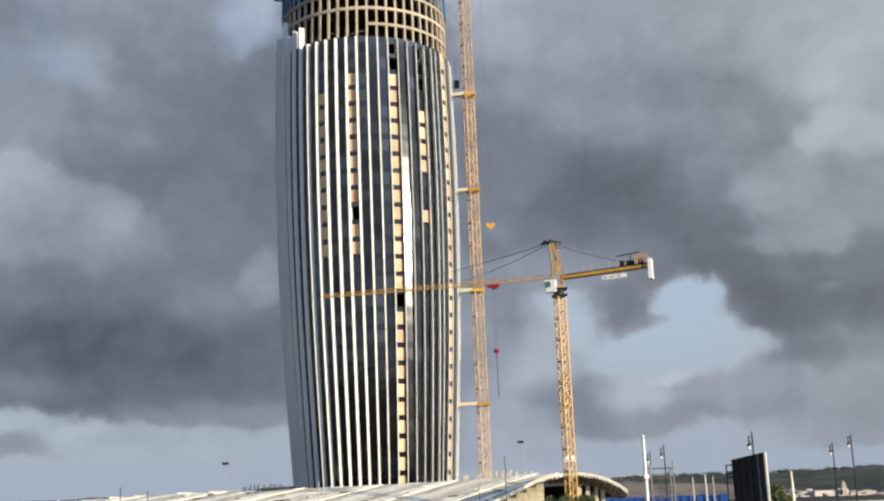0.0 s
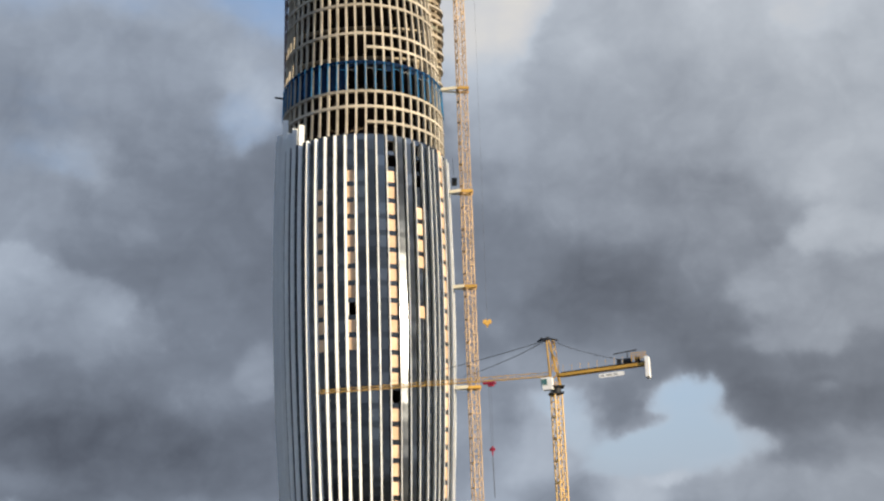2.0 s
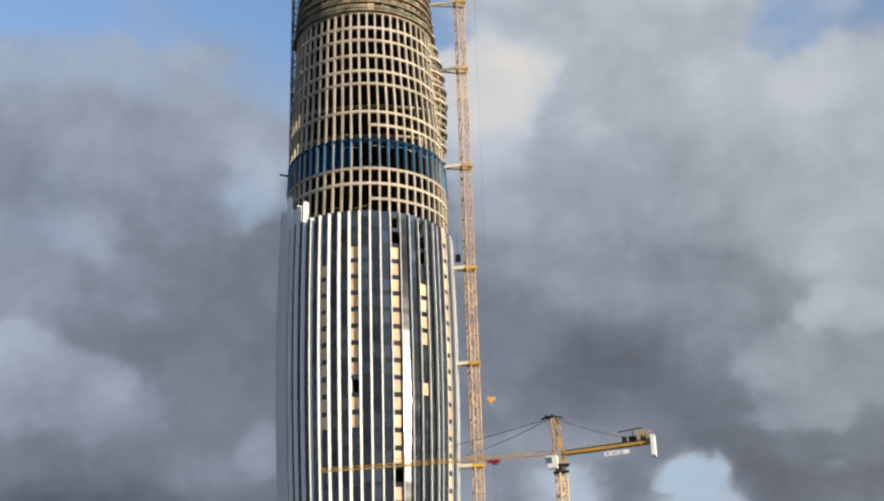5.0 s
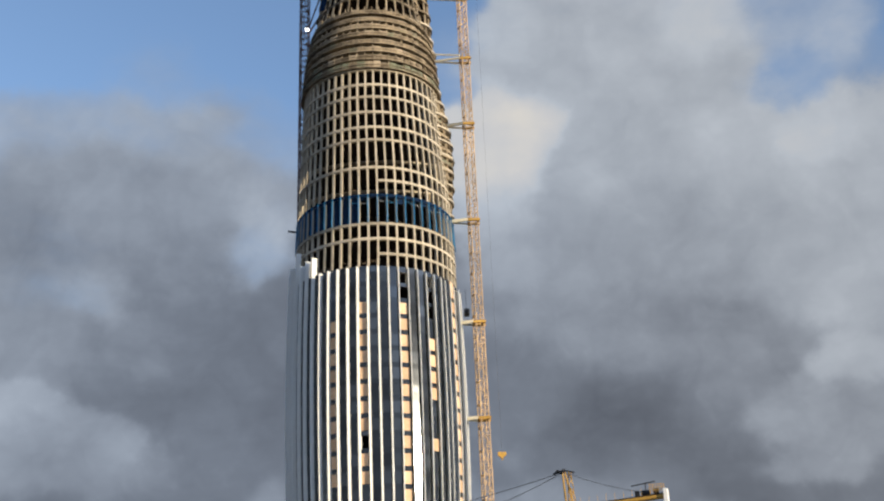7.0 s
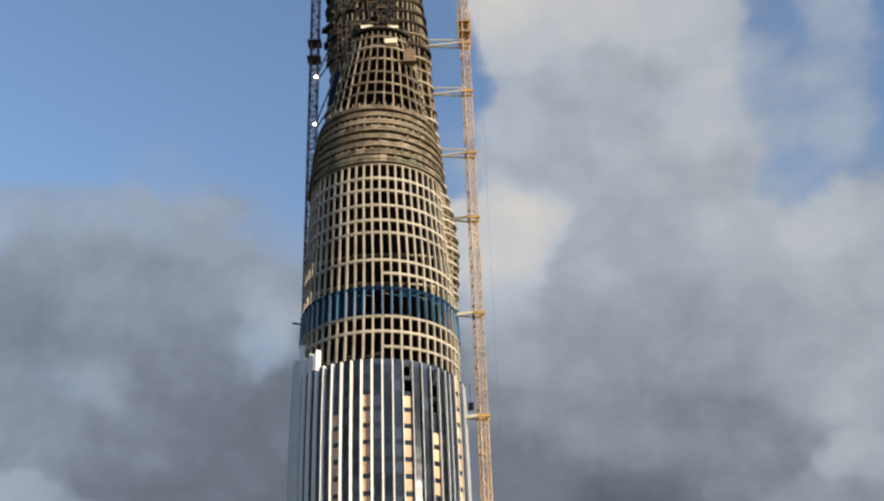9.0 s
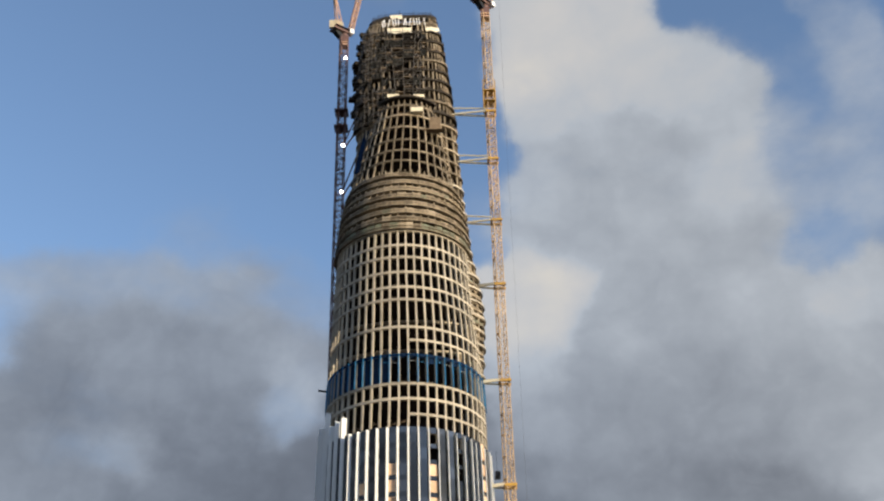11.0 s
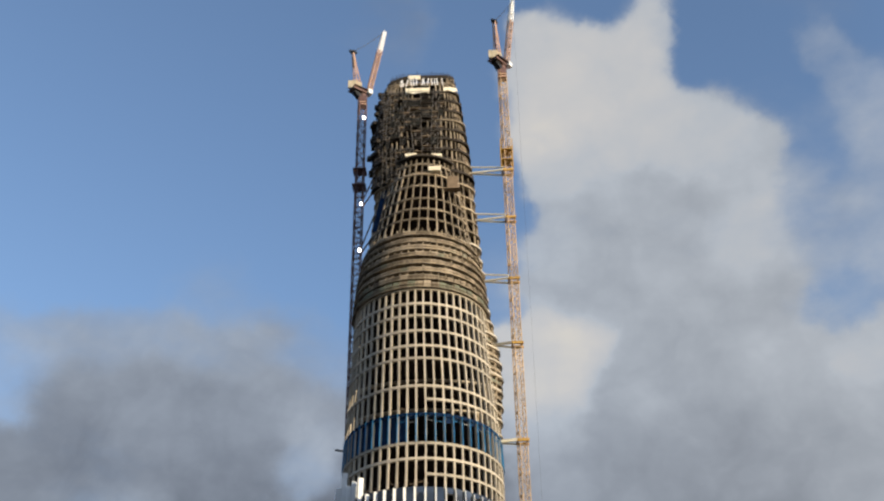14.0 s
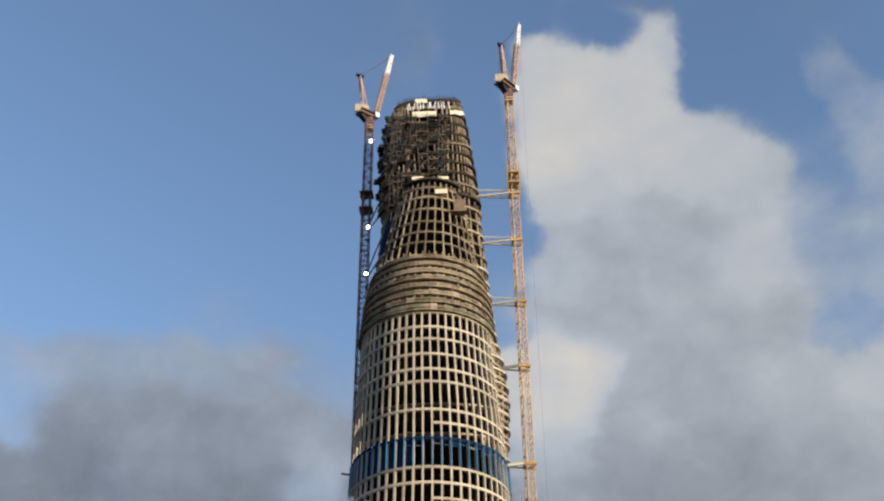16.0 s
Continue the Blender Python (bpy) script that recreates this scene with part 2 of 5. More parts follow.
EAST_LOW = [
    (5.6, 6.7, 1.1, 1.2, 0.57, 1), (3.9, 8.6, 0.85, 1.4, 0.47, 1), (11.6, 5.9, 2.1, 0.44, 0.59, 0.3), (9.7, 4.7, 1.2, 0.6, 0.59, 1), (12.2, 5.3, 0.8, 0.24, 0.65, 1), (7.0, 4.5, 1.6, 0.82, 0.45, 1),
    (9.2, 3.3, 3, 0.49, 0.47, 1), (14.7, 4.6, 1.8, 0.94, 0.52, 1), (18.6, 4.2, 1.5, 0.92, 0.49, 1), (20.8, 4.3, 0.98, 1, 0.50, 1), (13.2, 2.0, 3.6, 0.59, 0.54, 0.25), (4.3, 2.8, 1.4, 1.2, 0.54, 0.6),
    (18.4, 2.3, 2, 0.65, 0.51, 0.8), (14.4, 0.8, 7.5, 0.47, 0.54, 0.1),
]
CLOUDS = TOWERING + VEIL + PUFF + WEST_HIGH + WEST_MIDDLE + EAST_MIDDLE + WEST_BANK + WEST_LOW + EAST_BANK + EAST_RAGS + EAST_LOW
build_sky()

# ---- materials ----
def surface(name, color, rough=0.7, metal=0.0, vary=0.25, scale=0.6, fine=6.0, bump=0.02, tint=None, streak=0.0, per_piece=0.0):
    """A painted, cast or rolled surface: two scales of variation, optional upright streaks, and a fine relief."""
    m = bpy.data.materials.new(name)
    m.use_nodes = True
    k = Nodes(m.node_tree)
    co = k.add("ShaderNodeTexCoord").outputs["Object"]
    a = k.noise(co, scale, 4, 0.6)
    b = k.noise(co, fine, 4, 0.6)
    v = k.math("ADD", k.math("MULTIPLY", a, 0.65), k.math("MULTIPLY", b, 0.35))
    if streak:
        stretch = k.add("ShaderNodeMapping")
        k.put(stretch.inputs[0], co)
        stretch.inputs[3].default_value = (1.6, 1.6, 0.09)
        v = k.math("MULTIPLY_ADD", k.math("SUBTRACT", k.noise(stretch.outputs[0], 1.0, 4, 0.6), 0.5), streak, v)
    if per_piece:
        v = k.math("MULTIPLY_ADD", k.math("SUBTRACT", k.add("ShaderNodeObjectInfo").outputs["Random"], 0.5), per_piece, v)
    lo = tuple(c * (1 - vary) for c in color)
    hi = tuple(min(1.0, c * (1 + vary)) for c in (tint or color))
    col = k.mix(k.ramp(v, 0.25, 0.75), lo, hi)
    p = k.add("ShaderNodeBsdfPrincipled")
    k.put(p.inputs["Base Color"], col)
    k.put(p.inputs["Roughness"], k.math("MULTIPLY_ADD", b, 0.16, rough - 0.08, clamp=True))
    p.inputs["Metallic"].default_value = metal
    p.inputs["Specular IOR Level"].default_value = 0.12 if max(color) < 0.06 else 0.4
    if bump:
        r = k.add("ShaderNodeBump")
        r.inputs["Strength"].default_value, r.inputs["Distance"].default_value = 0.5, bump
        k.put(r.inputs["Height"], b)
        k.put(p.inputs["Normal"], r.outputs[0])
    k.put(k.add("ShaderNodeOutputMaterial").inputs[0], p.outputs[0])
    return m


def coated_glass(name, color, rough, wave):
    """Solar-control glazing: a dark tinted body under a strong, slightly uneven mirror coat."""
    m = bpy.data.materials.new(name)
    m.use_nodes = True
    k = Nodes(m.node_tree)
    co = k.add("ShaderNodeTexCoord").outputs["Object"]
    rnd = k.add("ShaderNodeObjectInfo").outputs["Random"]
    col = k.mix(rnd, tuple(c * 0.6 for c in color), tuple(c * 1.55 for c in color))
    p = k.add("ShaderNodeBsdfPrincipled")
    k.put(p.inputs["Base Color"], col)
    p.inputs["Metallic"].default_value = 1.0
    k.put(p.inputs["Roughness"], k.math("MULTIPLY_ADD", k.noise(co, 0.8, 3), 0.06, rough))
    r = k.add("ShaderNodeBump")
    r.inputs["Strength"].default_value, r.inputs["Distance"].default_value = 0.4, wave
    k.put(r.inputs["Height"], k.noise(co, 0.35, 2))
    k.put(p.inputs["Normal"], r.outputs[0])
    k.put(k.add("ShaderNodeOutputMaterial").inputs[0], p.outputs[0])
    return m


def glow(name, color, strength):
    m = bpy.data.materials.new(name)
    m.use_nodes = True
    k = Nodes(m.node_tree)
    e = k.add("ShaderNodeEmission")
    e.inputs[0].default_value, e.inputs[1].default_value = (*color, 1), strength
    k.put(k.add("ShaderNodeOutputMaterial").inputs[0], e.outputs[0])
    return m


CONCRETE = surface("cast_concrete", (0.40, 0.352, 0.27), 0.85, vary=0.3, scale=0.25, fine=2.5, bump=0.03, streak=0.5, per_piece=0.2)
CONCRETE_RAW = surface("raw_concrete_in_forms", (0.178, 0.140, 0.091), 0.9, vary=0.42, scale=0.35, fine=2.0, bump=0.05, streak=0.6, tint=(0.272, 0.222, 0.153), per_piece=0.35)
CONCRETE_GREEN = surface("green_stained_concrete", (0.14, 0.13, 0.095), 0.9, vary=0.5, scale=0.5, fine=2.0, bump=0.05, tint=(0.15, 0.165, 0.11))
FORM_DARK = surface("dark_formwork_ply", (0.036, 0.030, 0.023), 0.8, vary=0.5, scale=0.6, fine=3.0)
# concrete coloured near black: the shade deep inside openings is put into the colour
CONCRETE_SHADE = surface("shade_coloured_concrete", (0.035, 0.027, 0.025), 0.9, vary=0.35, scale=0.3, fine=2.0)
FIN = surface("white_fin_aluminium", (0.65, 0.66, 0.64), 0.4, metal=0.0, vary=0.06, scale=0.15, fine=1.5, bump=0.005, streak=0.3)
GLASS = coated_glass("grey_blue_glazing", (0.080, 0.087, 0.094), 0.08, 0.06)
SPANDREL = coated_glass("dark_spandrel_glass", (0.048, 0.053, 0.058), 0.08, 0.01)
PEACH = surface("peach_protective_board", (0.53, 0.345, 0.205), 0.6, vary=0.14, scale=0.5, fine=3.0, bump=0.01, tint=(0.61, 0.415, 0.26), per_piece=0.35)
BLACK = surface("open_bay_black", (0.012, 0.012, 0.014), 0.9, vary=0.3)
BLUE = surface("blue_site_netting", (0.02, 0.15, 0.31), 0.75, vary=0.4, scale=0.6, fine=3.0, bump=0.05, streak=0.8)
BLUE_NET = surface("dark_blue_netting", (0.002, 0.014, 0.042), 0.8, vary=0.5, scale=0.6, fine=3.0, bump=0.05, streak=0.8)
NET_DARK = surface("dark_scaffold_netting", (0.014, 0.014, 0.012), 0.9, vary=0.5, scale=0.5, fine=3.0, bump=0.05)
NET_GREEN = surface("green_grey_netting", (0.07, 0.085, 0.065), 0.9, vary=0.5, scale=0.4, fine=2.0, bump=0.05)
TUBE = surface("galvanised_scaffold_tube", (0.12, 0.105, 0.085), 0.6, metal=0.3, vary=0.4)
PLANK = surface("weathered_timber_board", (0.20, 0.145, 0.09), 0.85, vary=0.4, scale=1.0, fine=6.0)
SHEET = surface("cream_tarpaulin", (0.80, 0.72, 0.52), 0.7, vary=0.15, scale=0.5, fine=2.0, bump=0.05)
MAST_PALE = surface("sun_bleached_yellow_paint", (0.43, 0.29, 0.15), 0.6, vary=0.35, scale=0.4, fine=4.0, streak=0.5, per_piece=0.3)
YELLOW = surface("crane_yellow_paint", (0.46, 0.27, 0.05), 0.5, vary=0.25, scale=0.4, fine=4.0, streak=0.4, per_piece=0.25)
ORANGE = surface("faded_orange_paint", (0.50, 0.32, 0.22), 0.6, vary=0.3, scale=0.4, fine=3.0, streak=0.4, per_piece=0.2)
RUST = surface("dark_red_brown_paint", (0.14, 0.08, 0.07), 0.65, vary=0.35, scale=0.4, fine=3.0, per_piece=0.2)
BALLAST = surface("dusty_concrete_ballast", (0.46, 0.40, 0.28), 0.85, vary=0.3, scale=0.5, fine=2.0)
RED = surface("red_paint", (0.30, 0.012, 0.035), 0.45, vary=0.2)
WHITE = surface("white_paint", (0.80, 0.80, 0.77), 0.5, vary=0.10, scale=0.4, fine=3.0, streak=0.3)
GREY = surface("grey_steel", (0.28, 0.29, 0.29), 0.5, metal=0.3, vary=0.2)
STEEL_DARK = surface("dark_steel", (0.03, 0.032, 0.035), 0.55, metal=0.3, vary=0.3)
CABLE = surface("steel_rope", (0.06, 0.06, 0.06), 0.6, metal=0.4, vary=0.2)
CAB_GLASS = coated_glass("cab_glazing", (0.10, 0.19, 0.16), 0.05, 0.005)
ROOF_WHITE = surface("white_roof_membrane", (0.78, 0.73, 0.61), 0.65, vary=0.3, scale=0.25, fine=1.4, streak=0.2)
ROOF_DULL = surface("dusty_roof_panel", (0.50, 0.455, 0.36), 0.8, vary=0.4, scale=0.15, fine=1.2)
HOARDING = surface("blue_hoarding_sheet", (0.02, 0.08, 0.29), 0.45, vary=0.2, scale=0.4)
GROUND = surface("dusty_ground", (0.055, 0.05, 0.04), 0.95, vary=0.35, scale=0.02, fine=0.6, bump=0.05)
HILL = surface("scrub_hillside", (0.030, 0.046, 0.036), 0.95, vary=0.55, scale=0.012, fine=0.06, bump=0.5, tint=(0.075, 0.078, 0.058))
EARTH = surface("bare_brown_earth", (0.125, 0.092, 0.07), 0.95, vary=0.45, scale=0.012, fine=0.08, bump=0.4, tint=(0.17, 0.135, 0.105))
HOUSE = surface("whitewashed_wall", (0.48, 0.45, 0.41), 0.85, vary=0.25, scale=0.2, per_piece=0.9)
LEAF = surface("dark_leaves", (0.045, 0.065, 0.025), 0.7, vary=0.5, scale=0.8, fine=4.0, tint=(0.08, 0.10, 0.035))
BARK = surface("bark", (0.10, 0.075, 0.05), 0.9, vary=0.35)
LAMP_ON = glow("site_floodlight", (1.0, 0.97, 0.9), 9.0)


# ---- mesh helpers ----
class Shape:
    """Gathers vertices and faces for one mesh."""

    def __init__(self):
        self.v, self.f = [], []

    def faces(self, verts, faces):
        n = len(self.v)
        self.v += [tuple(p) for p in verts]
        self.f += [tuple(n + i for i in f) for f in faces]
        return self

    def hexa(self, bottom, top):
        return self.faces(list(bottom) + list(top), [(3, 2, 1, 0), (4, 5, 6, 7), (0, 1, 5, 4), (1, 2, 6, 5), (2, 3, 7, 6), (3, 0, 4, 7)])

    def box(self, x0, y0, z0, x1, y1, z1):
        return self.hexa([(x0, y0, z0), (x1, y0, z0), (x1, y1, z0), (x0, y1, z0)], [(x0, y0, z1), (x1, y0, z1), (x1, y1, z1), (x0, y1, z1)])

    def bar(self, a, b, w, d=None, sides=4):
        a, b = Vector(a), Vector(b)
        n = (b - a).normalized()
        s = n.cross(Vector((0, 0, 1)) if abs(n.z) < 0.95 else Vector((1, 0, 0))).normalized()
        u = s.cross(n)
        d = d or w
        ring = [s * (w / 2 * math.cos(q)) * 1.41 + u * (d / 2 * math.sin(q)) * 1.41 if sides == 4 else s * (w / 2 * math.cos(q)) + u * (d / 2 * math.sin(q))
                for q in [2 * math.pi * (i + 0.5) / sides for i in range(sides)]]
        k = sides
        return self.faces([a + r for r in ring] + [b + r for r in ring],
                          [(i, (i + 1) % k, k + (i + 1) % k, k + i) for i in range(k)] + [tuple(range(k - 1, -1, -1)), tuple(range(k, 2 * k))])

    def mesh(self, name, material, smooth=False):
        me = bpy.data.meshes.new(name)
        me.from_pydata(self.v, [], self.f)
        me.materials.append(material)
        me.validate()
        bm = bmesh.new()
        bm.from_mesh(me)
        bmesh.ops.recalc_face_normals(bm, faces=bm.faces)
        bm.to_mesh(me)
        bm.free()
        if smooth:
            me.polygons.foreach_set("use_smooth", [True] * len(me.polygons))
        return me


def part(name, shape, material, parent, label="", smooth=False, kind=""):
    ob = new(name, shape.mesh(name, material, smooth))
    ob.parent = parent
    return tagged(ob, label=label, kind=kind)


def thing(name, label, category, group="", kind="", at=(0, 0, 0)):
    ob = new(name)
    ob.empty_display_size = 0.1
    ob.location = at
    return tagged(ob, label, category, group, kind)


def single(name, shape, material, label, category, group="", kind="", at=(0, 0, 0), smooth=False):
    ob = new(name, shape.mesh(name, material, smooth))
    ob.location = at
    return tagged(ob, label, category, group, kind)


BELLY = (3.214, -8.976, 3.338, 6.354, 19.168)  # radius of the clad part, as powers of the height in hundreds of metres


def table(z, rows):
    if rows is SKIN:
        h = z / 100
        return [-13.9 - 0.5 * min(1.0, h), float(np.polyval(BELLY, h))]
    return [float(np.interp(z, [r[0] for r in rows], [r[i] for r in rows])) for i in range(1, len(rows[0]))]


# ---- ground: level round the site, dropping to a river valley far off ----
GZ = 3.5


def land(x, y):
    d = math.hypot(x, y)
    drop = min(1.0, max(0.0, (d - 330) / 500))
    return GZ - 10.0 * drop * drop * (3 - 2 * drop) + (noise.noise((x * 0.004, y * 0.004, 0.3)) * 2.0 if d > 420 else 0.0)


sheet = Shape()
radii = [0.5, 20, 60, 120, 180, 240, 300, 360, 430, 500, 580, 660, 750, 850, 1000, 1200, 1500, 2000, 3000, 4600]
SECT = 96
pts = [(r * math.sin(2 * math.pi * i / SECT), r * math.cos(2 * math.pi * i / SECT)) for r in radii for i in range(SECT)]
sheet.faces([(x, y, land(x, y)) for x, y in pts],
            [(j * SECT + i, j * SECT + (i + 1) % SECT, (j + 1) * SECT + (i + 1) % SECT, (j + 1) * SECT + i) for j in range(len(radii) - 1) for i in range(SECT)] + [tuple(range(SECT))])
single("ground", sheet, GROUND, "dusty pale brown open ground of the building site", "ground", kind="structure", smooth=True)

# ---- the tower: a body of revolution, clad below and bare above ----
CX, CY = -14.2, 285.0
BAYS = 55
STEP = 2 * math.pi / BAYS
PHASE = radians(-1.9)
# for the bare parts: height, axis x, radius
SKIN = "clad"
FRAME = [(110, -14.2, 21.6), (126, -14.0, 21.3), (138, -14.0, 20.9), (148, -14.1, 20.5), (158, -14.3, 19.9), (168, -14.5, 19.4), (178, -14.5, 18.9), (188, -14.5, 18.0), (200, -14.5, 15.9), (203, -14.4, 15.2), (211, -14.0, 14.0), (222, -13.6, 11.9), (231, -13.5, 10.0)]
REAR = [(130, -13.6, 20.0), (150, -13.1, 20.8), (158, -13.0, 21.0), (168, -13.3, 20.4), (178, -13.7, 19.0), (188, -13.6, 18.0), (198, -13.7, 17.0), (208, -13.36, 16.2), (218, -13.35, 15.4), (228, -13.58, 14.8), (238, -13.92, 14.1), (248, -14.16, 13.2), (258, -14.2, 12.2), (266, -14.4, 10.8), (272, -14.6, 9.7)]


SQ = -1.0  # marks the flattened plan of the rear body


def depth_share(z, squash):
    return float(np.interp(z, [235, 272], [0.5, 0.28])) if squash < 0 else squash


def plan(q, z, squash):
    """Across and towards the viewer, for a bearing on the plan; the rear body grows boxy towards its crown."""
    a, b = math.sin(q), math.cos(q)
    if squash < 0:
        e = float(np.interp(z, [215, 245, 264], [1.0, 0.7, 0.5]))
        a, b = math.copysign(abs(a) ** e, a), math.copysign(abs(b) ** e, b)
    return a, b * depth_share(z, squash)


def on_skin(q, z, out=0.0, rows=SKIN, squash=1.0):
    cx, r = table(z, rows)
    a, b = plan(q, z, squash)
    return Vector((cx + (r + out) * a, CY - (r + out) * b, z))


def ring(shape, z0, z1, inner, outer, rows, q0=0.0, q1=2 * math.pi, squash=1.0, n=110, flat=True):
    """A band round the tower between two heights; with inner None a solid disc."""
    closed = q1 - q0 > 6.28
    m = n if closed else n + 1
    qs = [q0 + (q1 - q0) * i / n for i in range(m)]
    zr = (z0 + z1) / 2
    way = [plan(q, zr, squash) for q in qs]

    def level(z, out):
        cx, r = table(zr if flat else z, rows)
        return [(cx + (r + out) * a, CY - (r + out) * b, z) for a, b in way]
    loops = level(z0, inner) + level(z0, outer) + level(z1, outer) + level(z1, inner)
    f = []
    for i in range(n):
        j = (i + 1) % m
        for a, b in ((0, 1), (1, 2), (2, 3), (3, 0)):
            f.append((a * m + i, a * m + j, b * m + j, b * m + i))
    if not closed:
        f += [(0, m, 2 * m, 3 * m), (m - 1, 4 * m - 1, 3 * m - 1, 2 * m - 1)]
    return shape.faces(loops, f)


def disc(shape, z0, z1, inset, rows, squash=1.0, n=72):
    cx, r = table((z0 + z1) / 2, rows)
    r -= inset
    way = [plan(2 * math.pi * i / n, (z0 + z1) / 2, squash) for i in range(n)]
    a = [(cx + r * u, CY - r * v) for u, v in way]
    return shape.faces([(x, y, z0) for x, y in a] + [(x, y, z1) for x, y in a],
                       [tuple(range(n)), tuple(range(n, 2 * n))] + [(i, (i + 1) % n, n + (i + 1) % n, n + i) for i in range(n)])


tower = thing("tower", "unfinished round skyscraper with white fins below and bare concrete above", "tower", at=(0, 0, 0))
rng = random.Random(4)

# floors of the clad part
CLAD_TOP = 117.4
FLOOR = 4.16
LOW = 9.2
clad_levels = [LOW + FLOOR * i for i in range(27)]
# core and floor slabs carry the shade of the unlit storeys in their colour
core = Shape()
n = 20
hoops = [(0, 9.0, 1.0), (190, 9.0, 1.0), (205, 6.0, 0.5), (268, 5.0, 0.5)]
core.faces([(-14 + r * math.sin(2 * math.pi * i / n), CY + (3 if q < 1 else 0) - r * q * math.cos(2 * math.pi * i / n), z) for z, r, q in hoops for i in range(n)],
           [(j * n + i, j * n + (i + 1) % n, (j + 1) * n + (i + 1) % n, (j + 1) * n + i) for j in range(3) for i in range(n)] + [tuple(range(3 * n, 4 * n))])
part("core", core, CONCRETE_SHADE, tower, "concrete lift core coloured near black for the unlit inside")

# fins: upright blades standing proud of the glazing
TIPS = {-9: 126.7, -8: 122.2, -7: 122.6, -6: 122.8, -10: 123.0, -11: 124.4, -12: 123.6, -13: 122.4}


def fin_top(i):
    k = i if i < 28 else i - BAYS
    if k in TIPS:
        return TIPS[k]
    return 120.8 if k < -13 else (CLAD_TOP + 0.3 if k < 6 else CLAD_TOP - 0.2)


def fin(i):
    q = PHASE + i * STEP
    s = Shape()
    deep = 0.9 if i in (9, 10, 11) else 1.4
    inward = 0.55 if i in (9, 10, 11) else 0.0
    zs = [6.0 + (fin_top(i) - 6.0) * j / 16 for j in range(17)]
    rows = []
    for z in zs:
        cx, r = table(z, SKIN)
        # each blade leans sideways by 20 degrees
        o = Vector((math.sin(q), -math.cos(q), 0))
        lean = q - radians(20)
        d = Vector((math.sin(lean), -math.cos(lean), 0))
        t = Vector((math.cos(lean), math.sin(lean), 0))
        tip = Vector((cx, CY, z)) + o * (r - inward)
        rows.append([tip - d * deep - t * 0.14, tip - d * 0.1 - t * 0.12, tip - t * 0.04, tip + t * 0.04, tip - d * 0.1 + t * 0.12, tip - d * deep + t * 0.14])
    f = [tuple(range(6)), tuple(range(6 * 16, 6 * 17))]
    for j in range(16):
        f += [(6 * j + a, 6 * j + (a + 1) % 6, 6 * j + 6 + (a + 1) % 6, 6 * j + 6 + a) for a in range(6)]
    s.faces([p for r in rows for p in r], f)
    part("fin", s, FIN, tower)


for i in range(BAYS):
    fin(i)

# glazing: a pane and a spandrel to every bay and floor
GLASS_IN = -0.85


def pane_shape(s, b, z0, z1, inset, thick=0.08):
    q0, q1 = PHASE + b * STEP + 0.008, PHASE + (b + 1) * STEP - 0.008
    lo = [on_skin(q0, z0, inset), on_skin(q1, z0, inset), on_skin(q1, z0, inset - thick), on_skin(q0, z0, inset - thick)]
    hi = [on_skin(q0, z1, inset), on_skin(q1, z1, inset), on_skin(q1, z1, inset - thick), on_skin(q0, z1, inset - thick)]
    return s.hexa(lo, hi)


# bays with peach boards: bay -> floors; open bays without glass
def boarded(b, k):
    z = clad_levels[k]
    if b == -4:
        return 60 < z < 102
    if b == -1:
        return 60 < z < 105
    if b == 3:
        return z < 105
    if b == 6:
        return 84 < z < 100 or 70.5 < z < 74.5
    if b == 10:
        return True
    return False


OPEN = {(-1, 15), (3, 10), (3, 24), (3, 25), (6, 23), (6, 24), (6, 25)}
rest_glass, rest_span = Shape(), Shape()
for k, z in enumerate(clad_levels):
    part("floor_slab", disc(Shape(), z - 0.35, z - 0.05, 2.4, SKIN), CONCRETE_SHADE, tower)
    top = min(z + FLOOR, CLAD_TOP - 0.3)
    for b in range(-27, 28):
        if (b, k) in OPEN:
            part("pane", pane_shape(Shape(), b, top - 0.5, min(top + 0.5, CLAD_TOP), GLASS_IN), GLASS, tower)
            continue
        s1, s2 = Shape(), Shape()
        pane_shape(s1, b, z + 0.62, top - 0.62, GLASS_IN)
        pane_shape(s2, b, top - 0.58, min(top + 0.58, CLAD_TOP), GLASS_IN - 0.03)
        if boarded(b, k):
            part("board", s1, PEACH, tower)
            rest_span.faces(s2.v, s2.f)
        elif -5 <= b <= 9:
            part("pane", s1, GLASS, tower)
            rest_span.faces(s2.v, s2.f)
        else:
            rest_glass.faces(s1.v, s1.f)
            rest_span.faces(s2.v, s2.f)
part("glazing", rest_glass, GLASS, tower, "grey-blue mirror glazing", kind="stuff")
part("spandrel_glass", rest_span, SPANDREL, tower, "dark spandrel glass at the floors", kind="stuff")

# bare concrete frame above the cladding
LEVELS = [117.0, 121.5, 125.7, 129.9, 138.0, 142.3, 146.2, 154.6, 158.5, 163.2, 168.0, 171.9, 176.7]
HALF_ONLY = {121.5, 142.3}
for z in LEVELS:
    s = Shape()
    if z in HALF_ONLY:
        ring(s, z - 0.35, z + 0.35, -0.7, 0.06, FRAME, radians(4.0), radians(150), n=50)
    else:
        ring(s, z - 0.35, z + 0.35, -0.7, 0.06, FRAME)
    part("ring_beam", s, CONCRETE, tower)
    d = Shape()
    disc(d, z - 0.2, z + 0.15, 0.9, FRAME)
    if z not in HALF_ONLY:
        part("floor_slab", d, CONCRETE_SHADE, tower)
